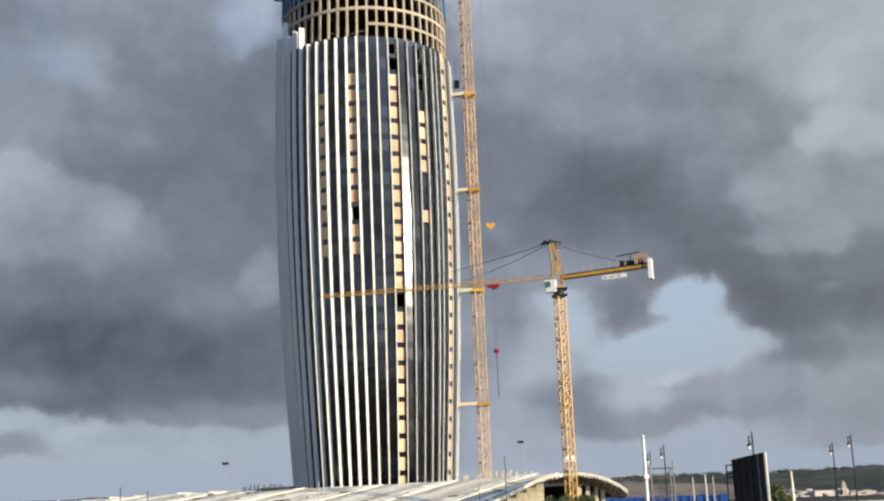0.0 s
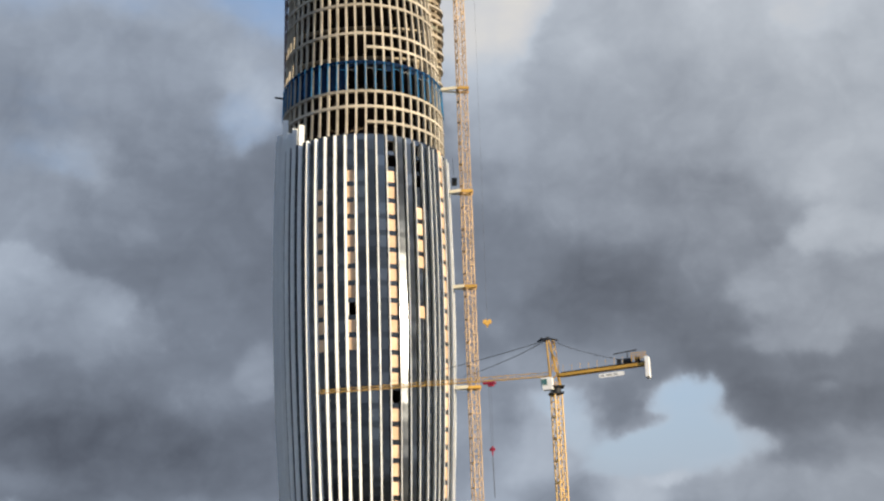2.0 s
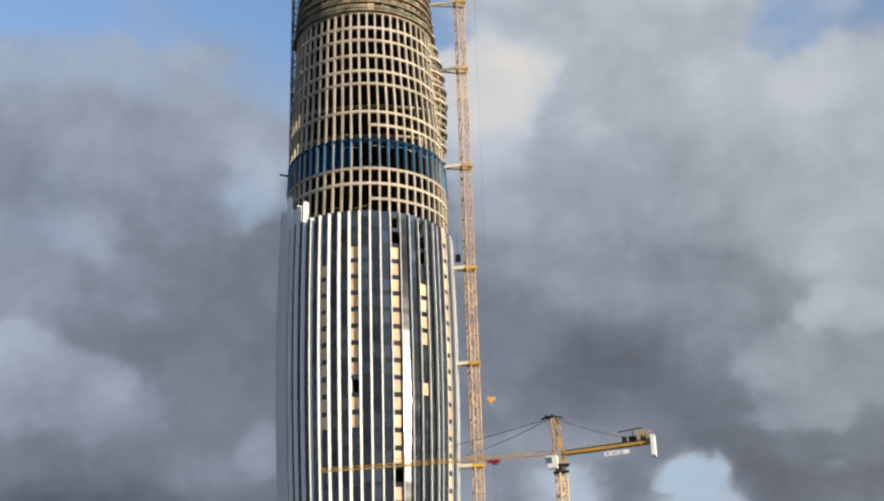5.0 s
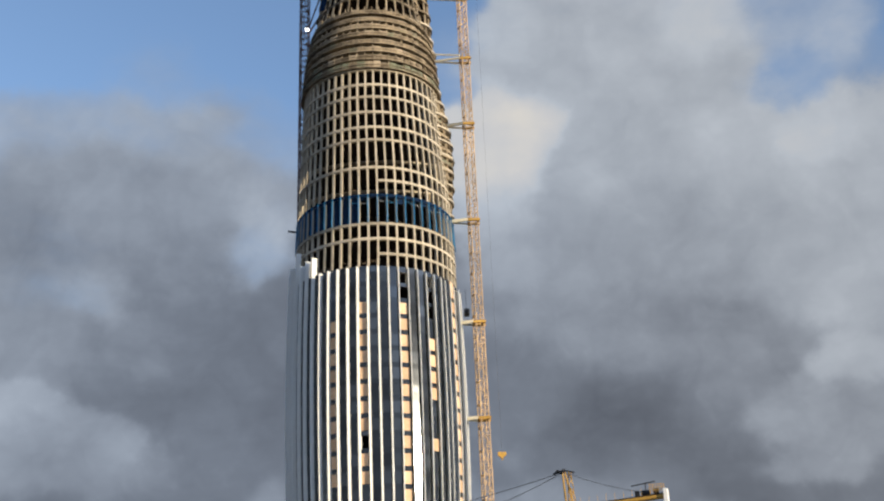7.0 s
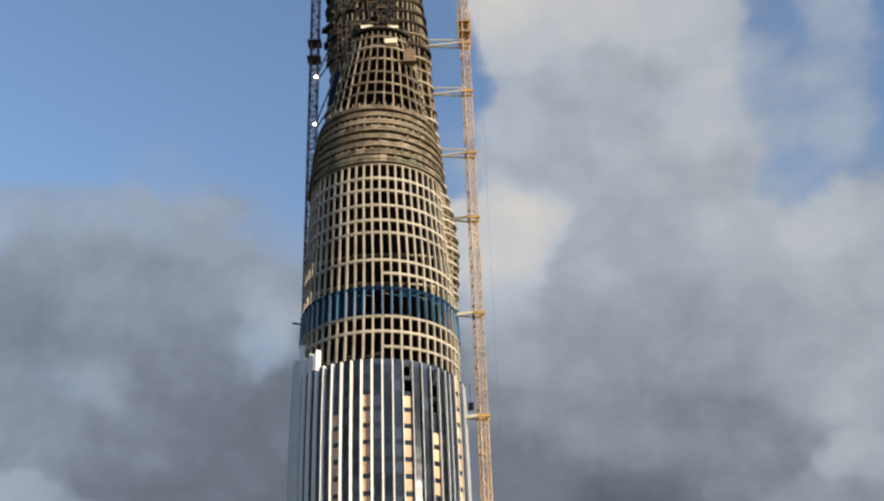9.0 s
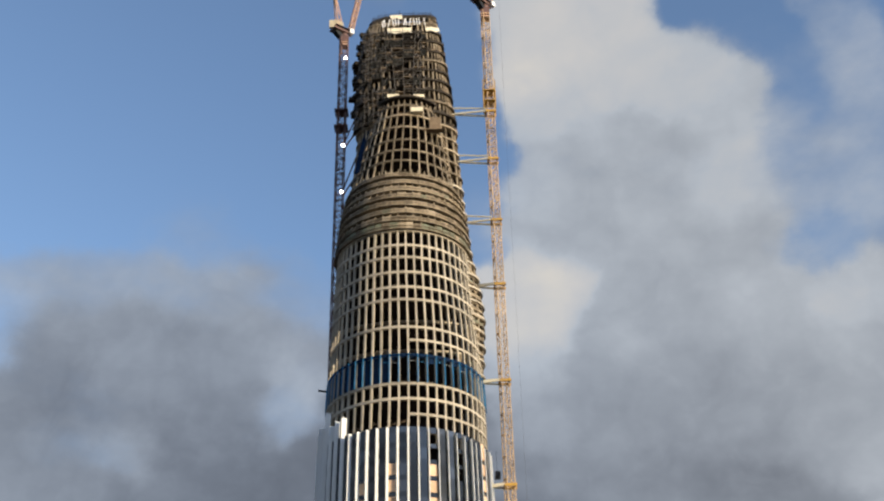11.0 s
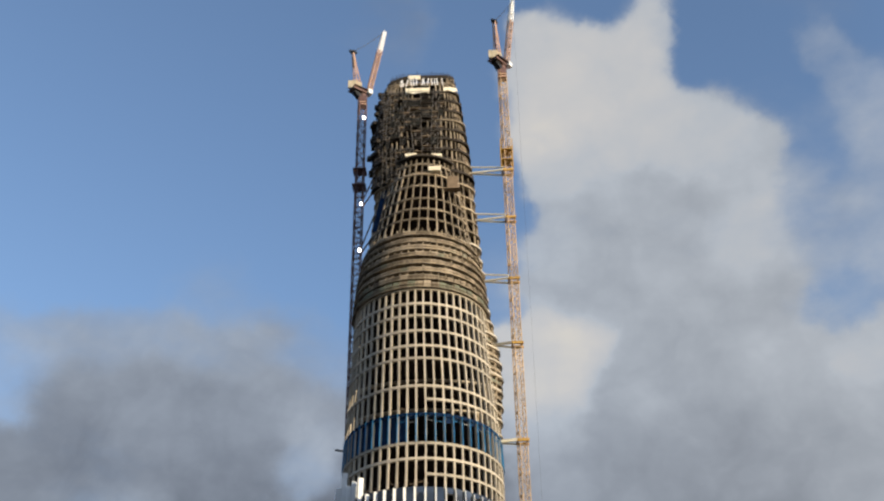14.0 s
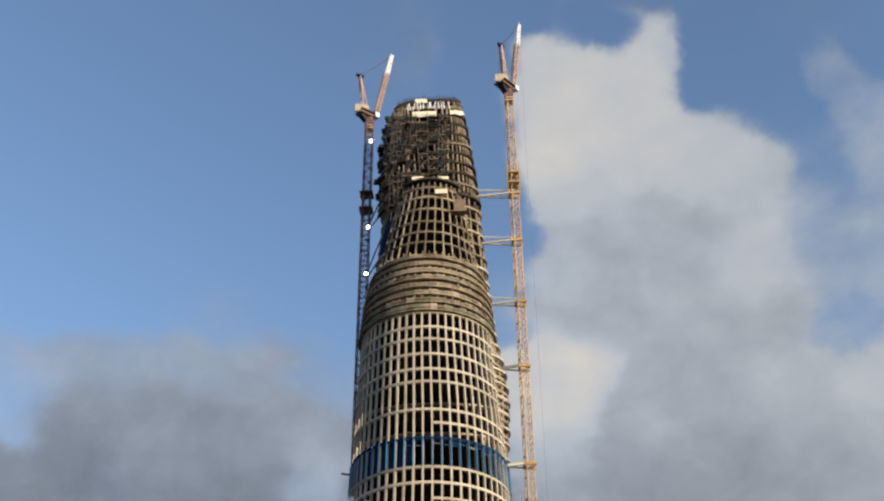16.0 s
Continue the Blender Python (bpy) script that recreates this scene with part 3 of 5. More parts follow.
for i in range(BAYS):
    q = PHASE + i * STEP
    s = Shape()
    zs = [113.0, 126, 138, 148, 158, 168, 177]
    loops = []
    t = Vector((math.cos(q), math.sin(q), 0)) * 0.255
    o = Vector((math.sin(q), -math.cos(q), 0))
    for z in zs:
        p = on_skin(q, z, 0, FRAME)
        loops += [p - t - o * 0.6, p - t, p + t, p + t - o * 0.6]
    f = [(0, 1, 2, 3), tuple(len(loops) - 4 + a for a in range(4))]
    for j in range(len(zs) - 1):
        f += [(4 * j + a, 4 * j + (a + 1) % 4, 4 * j + 4 + (a + 1) % 4, 4 * j + 4 + a) for a in range(4)]
    s.faces(loops, f)
    part("column", s, CONCRETE, tower)

# blue netting round one double storey
s = Shape()
for i in range(BAYS):
    q = PHASE + i * STEP
    a, b = on_skin(q, 130.2, 0.3, FRAME), on_skin(q, 138.2, 0.3, FRAME)
    part("net_post", Shape().bar(a, b, 0.25), BLUE, tower) if abs((q + math.pi) % (2 * math.pi) - math.pi) < 1.75 else s.bar(a, b, 0.3)
ring(s, 137.5, 138.3, 0.1, 0.16, FRAME)
for b in range(-16, 15):
    q0, q1 = PHASE + b * STEP, PHASE + (b + 1) * STEP
    h = 8 if b < -1 else rng.choice((1.0, 1.4, 2.2, 0.8, 0.8))
    k = 138 - h * (1 if b < -1 else rng.uniform(0.6, 1))
    p = [on_skin(q0, 138 - h, -0.25, FRAME), on_skin(q1, k, -0.25, FRAME), on_skin(q1, 138, -0.25, FRAME), on_skin(q0, 138, -0.25, FRAME)]
    inner = Vector((-math.sin(q0), math.cos(q0), 0)) * 0.04
    s.hexa(p, [v + inner for v in p])
part("safety_net", s, BLUE_NET, tower, "torn blue safety netting between blue posts")
for b in range(-2, 14):
    if b % 3:
        q0, q1 = PHASE + b * STEP, PHASE + (b + 1) * STEP
        z = 136.6 - 0.25 * (b % 4)
        part("guard_rail", Shape().bar(on_skin(q0, z, 0.1, FRAME), on_skin(q1, z - 0.3, 0.1, FRAME), 0.1), GREY if b % 2 else BLUE, tower)
# loose timber and rubble on the slab edges below the half floors
for b in range(-9, 0):
    q = PHASE + (b + rng.random() * 0.5) * STEP
    z = 118.6 if b % 2 else 139.2
    part("loose_timber", Shape().bar(on_skin(q, z + rng.uniform(0, 1.2), -0.3, FRAME), on_skin(q + STEP * rng.uniform(0.8, 1.8), z + rng.uniform(0, 1.2), -0.3, FRAME), 0.16), PLANK, tower)

# close-set formwork rings, faced with uneven shutter panels; gaps between are coloured dark as shade
zs = [176.9 + 2.72 * i for i in range(9)]
for j, z in enumerate(zs[:-1]):
    s = Shape()
    ring(s, z + 0.1, z + 1.7, -1.6, 0.35, FRAME)
    ring(s, z - 0.05, z + 0.22, -0.5, 0.95, FRAME)
    ring(s, z + 1.02, z + 1.16, -0.5, 0.75, FRAME)
    part("form_ring", s, CONCRETE_RAW, tower)
    part("shadow_joint", ring(Shape(), z + 1.7, z + 2.72, -2.0, -0.9, FRAME), CONCRETE_SHADE, tower)
    for i in range(BAYS):
        q = PHASE + i * STEP
        if math.cos(q) < -0.2:
            continue
        lo, hi, out = z + 0.22 + rng.uniform(0, 0.15), z + rng.uniform(1.5, 1.95), rng.uniform(0.42, 0.62)
        if j == 0:
            hi = z + rng.uniform(1.9, 2.5)
        s = Shape()
        w = STEP * rng.uniform(0.40, 0.5)
        for c in (q - STEP / 2,):
            base = [on_skin(c - w, lo, 0.2, FRAME), on_skin(c + w, lo, 0.2, FRAME), on_skin(c + w, lo, out, FRAME), on_skin(c - w, lo, out, FRAME)]
            tops = [on_skin(c - w, hi, 0.2, FRAME), on_skin(c + w, hi, 0.2, FRAME), on_skin(c + w, hi, out, FRAME), on_skin(c - w, hi, out, FRAME)]
            s.hexa(base, tops)
        part("shutter_panel", s, CONCRETE_GREEN if (j == 0 and rng.random() < 0.75) or rng.random() < 0.06 else CONCRETE_RAW, tower)
        if j in (1, 4, 5, 7) or rng.random() < 0.25:
            p = on_skin(q, z + 1.4, 0.15, FRAME)
            part("stub_post", Shape().bar((p.x, p.y, z + 1.6), (p.x, p.y, z + 2.8), 0.35), CONCRETE_RAW, tower)

# upper cone of bare frame
CONE = [203.1, 207.2, 211.5, 217.0, 222.2, 226.6, 231.0]
for z in CONE:
    s = Shape()
    ring(s, z - 0.3, z + 0.3, -0.6, 0.05, FRAME)
    part("ring_beam", s, CONCRETE_RAW, tower)
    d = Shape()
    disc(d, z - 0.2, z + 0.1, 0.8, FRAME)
    part("floor_slab", d, CONCRETE_SHADE, tower)
CB = 36
for i in range(CB):
    q = 2 * math.pi * i / CB
    s = Shape()
    t = Vector((math.cos(q), math.sin(q), 0)) * 0.21
    o = Vector((math.sin(q), -math.cos(q), 0)) * 0.42
    loops = []
    for z in (198.5, 205.0, 211.5, 217.0, 222.2, 231.0):
        p = on_skin(q, z, -0.09, FRAME)
        loops += [p - t - o, p - t, p + t, p + t - o]
    s.faces(loops, [(0, 1, 2, 3), (20, 21, 22, 23)] + [(4 * j + a, 4 * j + (a + 1) % 4, 4 * j + 4 + (a + 1) % 4, 4 * j + 4 + a) for j in range(5) for a in range(4)])
    part("column", s, CONCRETE_RAW, tower)

# the taller body behind, flattened in plan, with slabs on columns
rear_levels = [140 + 4.35 * i for i in range(30)]
for j, z in enumerate(rear_levels):
    s = Shape()
    ring(s, z - (0.3 if z < 224 else 0.42), z + 0.3, -1.5, 0.1 + 0.5 * rng.random() + (0.0 if z < 224 else 0.5), REAR, squash=SQ, n=72)
    part("slab_edge", s, CONCRETE if z < 205 else (CONCRETE_RAW if z < 226 or j % 4 == 1 else FORM_DARK), tower)
    part("floor_slab", disc(Shape(), z - 0.2, z + 0.2, 1.2, REAR, SQ), CONCRETE_SHADE, tower)
for j in range(len(rear_levels) - 1):
    z0, z1 = rear_levels[j], rear_levels[j + 1]
    for i in range(44):
        q = 2 * math.pi * (i + 0.5) / 44
        d = (math.degrees(q) + 180) % 360 - 180
        if z1 < 200 and not 30 < d < 150 and not (z0 > 172 and -150 < d < -60):
            continue
        if z0 < 224 and 50 < d < 130 and i % 2:
            continue
        part("column", Shape().bar(on_skin(q, z0 + 0.2, -0.3, REAR, SQ), on_skin(q, z1 - 0.2, -0.3, REAR, SQ), 0.5), CONCRETE_RAW, tower)

# close-set balcony slabs that swell out on the sunny flank
for i in range(15):
    z = 142.0 + 2.15 * i
    swell = -0.7 + 0.7 * math.sin(math.pi * (i + 2) / 17) + rng.uniform(-0.15, 0.25)
    s = Shape()
    ring(s, z - 0.22, z + 0.22, -2.2, swell, REAR, radians(52), radians(140), squash=SQ, n=30)
    part("balcony_slab", s, CONCRETE_RAW, tower)
    s = Shape()
    ring(s, z + 0.22, z + 1.05, swell - 0.55, swell - 0.35, REAR, radians(54), radians(138), squash=SQ, n=30)
    part("balcony_parapet", s, CONCRETE_RAW if i % 3 else CONCRETE_GREEN, tower)

# ---- scaffolding, netting and tarpaulins round the unfinished top ----
def rear_point(d, z, out):
    return on_skin(radians(d), z, out, REAR, SQ)


for j in range(19, 28):
    z0 = rear_levels[j]
    for d in range(-84, 18, 7):
        if rng.random() < 0.12:
            continue
        a, b = rear_point(d, z0, 1.1), rear_point(d + 7, z0, 1.1)
        s = Shape()
        s.bar(a, a + Vector((0, 0, 4.5)), 0.16)
        s.bar(a + Vector((0, -0.9, 0)), a + Vector((0, -0.9, 4.5)), 0.16)
        for h in (1.1, 2.2, 3.3):
            if rng.random() < 0.75:
                s.bar(a + Vector((0, -0.9, h)), b + Vector((0, -0.9, h)), 0.12)
        if rng.random() < 0.6:
            s.bar(a + Vector((0, -0.9, 0.2)), b + Vector((0, -0.9, 4.2)), 0.12)
        part("scaffold_bay", s, TUBE, tower)
        for h in (0.1, 2.2):
            if rng.random() < 0.75:
                s = Shape()
                s.bar(a + Vector((0, -0.45, h)), b + Vector((0, -0.45, h + rng.uniform(-0.1, 0.1))), 1.1, rng.uniform(0.12, 0.4))
                part("scaffold_board", s, PLANK if rng.random() < 0.35 else FORM_DARK, tower)
        if rng.random() < (0.1 if d < -40 else (0.25 if d < -30 or d > -5 else 0.5)):
            s = Shape()
            h0, h1 = rng.uniform(0, 1.0), rng.uniform(2.4, 4.3)
            o = Vector((0, -1.02, 0))
            mid = (a + b) / 2 + Vector((0, 0.15, 0)) + o
            p = [a + o + Vector((0, 0, h0)), mid + Vector((0, 0, h0 - 0.2)), b + o + Vector((0, 0, h0 + rng.uniform(-0.2, 0.4))), b + o + Vector((0, 0, h1)), mid + Vector((0, 0, h1 - rng.uniform(0, 0.4))), a + o + Vector((0, 0, h1))]
            back = [q + Vector((0, 0.05, 0)) for q in p]
            s.faces(p + back, [(0, 1, 4, 5), (1, 2, 3, 4), (7, 6, 11, 10), (8, 7, 10, 9)] + [(i, (i + 1) % 6, 6 + (i + 1) % 6, 6 + i) for i in range(6)])
            part("net_panel", s, NET_DARK if rng.random() < 0.96 else NET_GREEN, tower)

# formwork tables and edge guards on the sunny flank
for j in range(19, 30):
    z0 = rear_levels[j]
    for d in range(22, 96, 9):
        if rng.random() < 0.35:
            continue
        a, b = rear_point(d, z0 + 0.3, 0.7), rear_point(d + 9, z0 + 0.3, 0.7)
        s = Shape()
        s.bar(a, a + Vector((0, 0, 1.2)), 0.12)
        s.bar(a + Vector((0, 0, 1.1)), b + Vector((0, 0, 1.1)), 0.12)
        s.bar(a + Vector((0, 0, 0.3)), b + Vector((0, 0, 0.3)), 0.1, 0.5)
        part("edge_guard", s, FORM_DARK if rng.random() < 0.7 else PLANK, tower)

# dark cantilever platforms sticking out along the left flank
for j in range(21, 29):
    z0 = rear_levels[j] + rng.uniform(-0.3, 0.6)
    s = Shape()
    for d in (-96, -84, -72, -60):
        a, b = rear_point(d, z0, 0.4), rear_point(d + 11, z0, 0.4)
        o = Vector((math.sin(radians(d)), -math.cos(radians(d)) * 0.6, 0)) * rng.uniform(0.6, 3.4)
        s.hexa([a, b, b + o, a + o], [p + Vector((0, 0, 1.3)) for p in (a, b, b + o, a + o)])
    part("platform", s, FORM_DARK, tower)


def tarp(name, d0, d1, z0, z1, out, material):
    """A hanging sheet with soft folds."""
    s = Shape()
    n = 8
    rows = []
    for v in (0, 0.5, 1):
        for i in range(n + 1):
            d = d0 + (d1 - d0) * i / n
            p = rear_point(d, z0 + (z1 - z0) * v, out + 0.3 * math.sin(i * 2.1 + v * 2) + (0.3 if v == 0 else 0))
            p.z += 0.35 * math.sin(i * 1.3 + d0) * (1 - v)
            rows.append(p)
    m = n + 1
    back = [p + Vector((0, 0.06, 0)) for p in rows]
    k = len(rows)
    f = [(r * m + i, r * m + i + 1, (r + 1) * m + i + 1, (r + 1) * m + i) for r in range(2) for i in range(n)]
    s.faces(rows + back, f + [tuple(k + q for q in reversed(g)) for g in f])
    part(name, s, material, tower, "pale cream tarpaulin catching the sun", smooth=True)


tarp("tarpaulin", -7, 2.5, 260.6, 263.2, 3.0, SHEET)
tarp("tarpaulin", 18, 55, 261.8, 263.8, 1.8, SHEET)
tarp("tarpaulin", -6, 0, 268.2, 270.0, 1.6, SHEET)
tarp("tarpaulin", -12, -3, 230.6, 232.2, 4.4, SHEET)
tarp("tarpaulin", 6, 15, 230.6, 231.8, 4.4, SHEET)
tarp("tarpaulin", -70, -64, 262.0, 265.0, 1.0, NET_GREEN)

# white-painted props under the crown and the dark crown deck
def crown_drop(d):
    """The crown deck sinks towards the shaded side."""
    return 2.4 * max(0.0, (-math.sin(radians(d)) - 0.1) / 0.9)


for i in range(26):
    across = -0.96 + i * 0.0765
    d = math.degrees(math.copysign(math.asin(across * across), across))
    a = rear_point(d, 265.2, 0.3)
    s = Shape()
    s.bar(a - Vector((0, 0, crown_drop(d))), a + Vector((rng.uniform(-0.5, 0.7), 0, 3.0 - crown_drop(d))), 0.32)
    part("prop", s, WHITE if abs(across) < 0.7 and i % 4 else CONCRETE_RAW, tower)
s = Shape()
for d in range(-180, 180, 6):
    p = [rear_point(d, 269, -3.0), rear_point(d + 6, 269, -3.0), rear_point(d + 6, 269, 0.9), rear_point(d, 269, 0.9)]
    h = [crown_drop(d), crown_drop(d + 6), crown_drop(d + 6), crown_drop(d)]
    s.hexa([q - Vector((0, 0, 0.8 + k)) for q, k in zip(p, h)], [q + Vector((0, 0, 1.0 - k)) for q, k in zip(p, h)])
part("crown_deck", s, FORM_DARK, tower, "dark formwork deck at the crown")
for i in range(16):
    d = -60 + i * 8.5
    a = rear_point(d, 270.0 - crown_drop(d), 0.2)
    s = Shape()
    s.bar(a, a + Vector((0, 0, rng.uniform(1.0, 2.2))), 0.16)
    s.bar(a + Vector((0, 0, 1.0)), rear_point(d + 8.5, 271.0 - crown_drop(d + 8.5), 0.2), 0.1)
    part("edge_guard", s, FORM_DARK, tower)

# a hoist cage and dark loading platforms where the cone meets the body
s = Shape()
ring(s, 229.3, 230.0, -2.0, 1.2, FRAME, radians(-80), radians(62), n=30)
part("loading_deck", s, FORM_DARK, tower, "dark curved loading deck under the scaffolding")
s = Shape()
p = on_skin(radians(18), 222.4, 0.6, FRAME)
s.box(p.x - 1.8, p.y - 1.0, 222.6, p.x + 1.8, p.y + 0.6, 224.2)
part("loading_box", s, SHEET, tower, "cream timber loading box")
s = Shape()
p = on_skin(radians(44), 218.5, 0.8, FRAME)
s.box(p.x - 1.6, p.y - 1.2, 217.0, p.x + 1.6, p.y + 0.6, 221.6)
s.bar((p.x - 3, p.y - 1, 216.8), (p.x + 2.2, p.y - 1, 216.8), 2.0, 0.3)
part("hoist_cage", s, PLANK, tower)
s = Shape()
for i in range(6):
    a = on_skin(radians(-62 - 3 * i), 204 + 4.0 * i, 1.2, FRAME)
    b = on_skin(radians(-62 - 3 * i), 210 + 4.0 * i, 1.2, FRAME)
    s.faces([a, b, b + Vector((1.5, -0.5, 0)), a + Vector((1.5, -0.5, 0)), a + Vector((0, 0.1, 0)), b + Vector((0, 0.1, 0)), b + Vector((1.5, -0.4, 0)), a + Vector((1.5, -0.4, 0))], [(0, 1, 2, 3), (7, 6, 5, 4)])
part("safety_net", s, BLUE_NET, tower, "blue netting on the shaded flank")
# a spar of the blue netting deck that sticks out
s = Shape().bar(on_skin(radians(-80), 136.0, 0.0, FRAME), on_skin(radians(-80), 136.3, 2.6, FRAME), 0.4)
part("spar", s, STEEL_DARK, tower)
# window-cleaning cradle on the sunny side
s = Shape()
p = on_skin(radians(86), 112.5, 0.8)
s.box(p.x - 0.3, p.y - 1.5, 111.6, p.x + 1.1, p.y + 1.5, 112.8)
s.bar(p + Vector((0.4, 0, 0.3)), p + Vector((0.2, 0, 6)), 0.08)
part("cradle", s, STEEL_DARK, tower, "small dark access cradle")


# ---- cranes ----
def mast_section(h, w, chord, brace, panels):
    s = Shape()
    a = w / 2
    corners = [(-a, -a), (a, -a), (a, a), (-a, a)]
    for x, y in corners:
        s.bar((x, y, 0), (x, y, h), chord)
    for p in range(panels):
        z0, z1 = h * p / panels, h * (p + 1) / panels
        for i in range(4):
            (x0, y0), (x1, y1) = corners[i], corners[(i + 1) % 4]
            if p % 2:
                x0, y0, x1, y1 = x1, y1, x0, y0
            s.bar((x0, y0, z0), (x1, y1, z1), brace)
            s.bar((x0, y0, z0), (x1, y1, z0), brace)
    s.box(-a, -a, h - 0.3, -a + 0.3, a, h - 0.05)
    for k in range(int(h / 0.6)):
        s.bar((-0.25, 0.3, 0.6 * k), (0.25, 0.3, 0.6 * k), 0.05)
    return s


def mast(crane, x, y, z0, z1, w, h, material, turn, chord=0.21, brace=0.085):
    me = mast_section(h, w, chord, brace, 3).mesh("mast_section", material)
    n = int(round((z1 - z0) / h))
    for i in range(n):
        ob = new("mast_section", me)
        ob.parent = crane
        ob.matrix_basis = pose(x, y, z0 + (z1 - z0) * i / n, 0, 0, turn)


def lattice(s, a, b, w0, w1, chord, brace, panels, tri=True):
    """A lattice girder from a to b, triangular in section, apex up."""
    a, b = Vector(a), Vector(b)
    n = (b - a).normalized()
    side = n.cross(Vector((0, 0, 1))).normalized()
    up = side.cross(n)
    def at(t):
        w = w0 + (w1 - w0) * t
        c = a.lerp(b, t)
        return [c - side * w / 2, c + side * w / 2, c + up * w * 0.9] if tri else [c - side * w / 2 - up * w / 2, c + side * w / 2 - up * w / 2, c + side * w / 2 + up * w / 2, c - side * w / 2 + up * w / 2]
    k = 3 if tri else 4
    for i in range(k):
        s.bar(at(0)[i], at(1)[i], chord)
    for p in range(panels):
        u, v = at(p / panels), at((p + 1) / panels)
        for i in range(k):
            j = (i + 1) % k
            s.bar(u[i] if p % 2 else u[j], v[j] if p % 2 else v[i], brace)
            s.bar(u[i], u[j], brace)
    return s


def rope(s, a, b, r=0.06, sag=0.0, n=8):
    a, b = Vector(a), Vector(b)
    pts = [a.lerp(b, i / n) - Vector((0, 0, sag * 4 * (i / n) * (1 - i / n))) for i in range(n + 1)]
    for p, q in zip(pts, pts[1:]):
        s.bar(p, q, r * 2, sides=5)
    return s


# hammerhead crane in front of the hall
tower_crane = thing("tower_crane", "yellow hammerhead tower crane standing before the hall", "tower crane")
PX, PY = 25.1, 215.0
JZ = 48.2
JIB = Vector((-0.958, 0.287, 0)).normalized()
side = JIB.cross(Vector((0, 0, 1)))
mast(tower_crane, PX, PY, GZ, 44.0, 1.55, 4.0, YELLOW, 24)
s = Shape()
s.box(-1.35, -1.35, 0, 1.35, 1.35, 0.3)
s.bar((0, 0, 0.3), (0, 0, 1.3), 1.9, sides=16)
s.box(-1.5, -1.5, 1.3, 1.5, 1.5, 1.5)
ob = part("slew_ring", s, STEEL_DARK, tower_crane, "black slewing ring and platform")
ob.location = (PX, PY, 44.0)
base = Vector((PX, PY, 45.4))
s = Shape()
peak = Vector((PX, PY, 54.6)) + JIB * 1.1
for dx, dy in ((-0.9, -0.9), (0.9, -0.9), (0.9, 0.9), (-0.9, 0.9)):
    s.bar(base + Vector((dx, dy, 0)), (peak.x + dx * 0.25, peak.y + dy * 0.25, 54.4), 0.24)
for j in range(7):
    t0, t1 = j / 7, (j + 1) / 7
    w0, w1 = 0.9 * (1 - 0.75 * t0), 0.9 * (1 - 0.75 * t1)
    z0, z1 = 45.4 + 9 * t0, 45.4 + 9 * t1
    sg = 1 if j % 2 else -1
    for a, b in (((-w0 * sg, -w0), (w1 * sg, -w1)), ((-w0 * sg, w0), (w1 * sg, w1)), ((-w0, -w0 * sg), (-w1, w1 * sg)), ((w0, -w0 * sg), (w1, w1 * sg))):
        s.bar((PX + a[0], PY + a[1], z0), (PX + b[0], PY + b[1], z1), 0.13)
part("tower_head", s, YELLOW, tower_crane)
s = Shape()
for sg in (-1, 1):
    s.bar(peak + JIB * (2.0 * sg) + Vector((0, 0, -0.3 if sg < 0 else -0.2)), peak + Vector((0, 0, 0.3)), 0.28)
    s.bar(peak + JIB * 1.4 + Vector((0, sg * 0.5, 0.3)), peak + JIB * 0.2 + Vector((0, sg * 0.5, -0.2)), 0.3)
s.bar(peak + Vector((0, -0.6, 0.2)), peak + Vector((0, 0.6, 0.2)), 0.5)
part("sheave_head", s, STEEL_DARK, tower_crane, "black pulley head")
root = Vector((PX, PY, JZ - 0.7))
tip = root + JIB * 48.1 + Vector((0, 0, 0.35))
s = lattice(Shape(), root + JIB * 1.0, tip, 0.9, 0.7, 0.095, 0.045, 34)
part("jib", s, YELLOW, tower_crane)
s = Shape()
tail = root - JIB * 17.6 + Vector((0, 0, 0.9))
for sg in (-0.7, 0.7):
    s.bar(root - JIB * 0.9 + side * sg, tail + side * sg, 0.26, 0.55)
for i in range(9):
    p = (root - JIB * 0.9).lerp(tail, i / 8)
    s.bar(p - side * 0.7, p + side * 0.7, 0.2, 0.4)
for i in range(10):
    p = (root - JIB * 1.5).lerp(tail, i / 10)
    s.bar(p + Vector((0, -0.8, 0.6)), p + Vector((0, -0.8, 1.8)), 0.06)
part("counter_jib", s, YELLOW, tower_crane)
s = Shape().bar((root - JIB * 1.2) + Vector((0, 0, 0.45)), tail + Vector((0, 0, 0.45)), 1.7, 0.12)
part("walkway", s, STEEL_DARK, tower_crane, "dark walkway along the counter-jib")
s = Shape()
for sg in (-0.9, 0.0, 0.9):
    c = tail + JIB * 0.2 + side * sg
    s.hexa([c - JIB * 0.35 - side * 0.4 + Vector((0, 0, -2.6)), c + JIB * 0.35 - side * 0.4 + Vector((0, 0, -2.6)), c + JIB * 0.35 + side * 0.4 + Vector((0, 0, -2.6)), c - JIB * 0.35 + side * 0.4 + Vector((0, 0, -2.6))],
           [c - JIB * 0.35 - side * 0.4 + Vector((0, 0, 1.2)), c + JIB * 0.35 - side * 0.4 + Vector((0, 0, 1.2)), c + JIB * 0.35 + side * 0.4 + Vector((0, 0, 1.2)), c - JIB * 0.35 + side * 0.4 + Vector((0, 0, 1.2))])
part("counterweight", s, WHITE, tower_crane, "pale grey concrete counterweight slabs")
s = Shape()
m0 = tail + JIB * 3.0 + Vector((0, 0, 0.8))
s.bar(m0, m0 + JIB * 1.6, 1.1, sides=12)
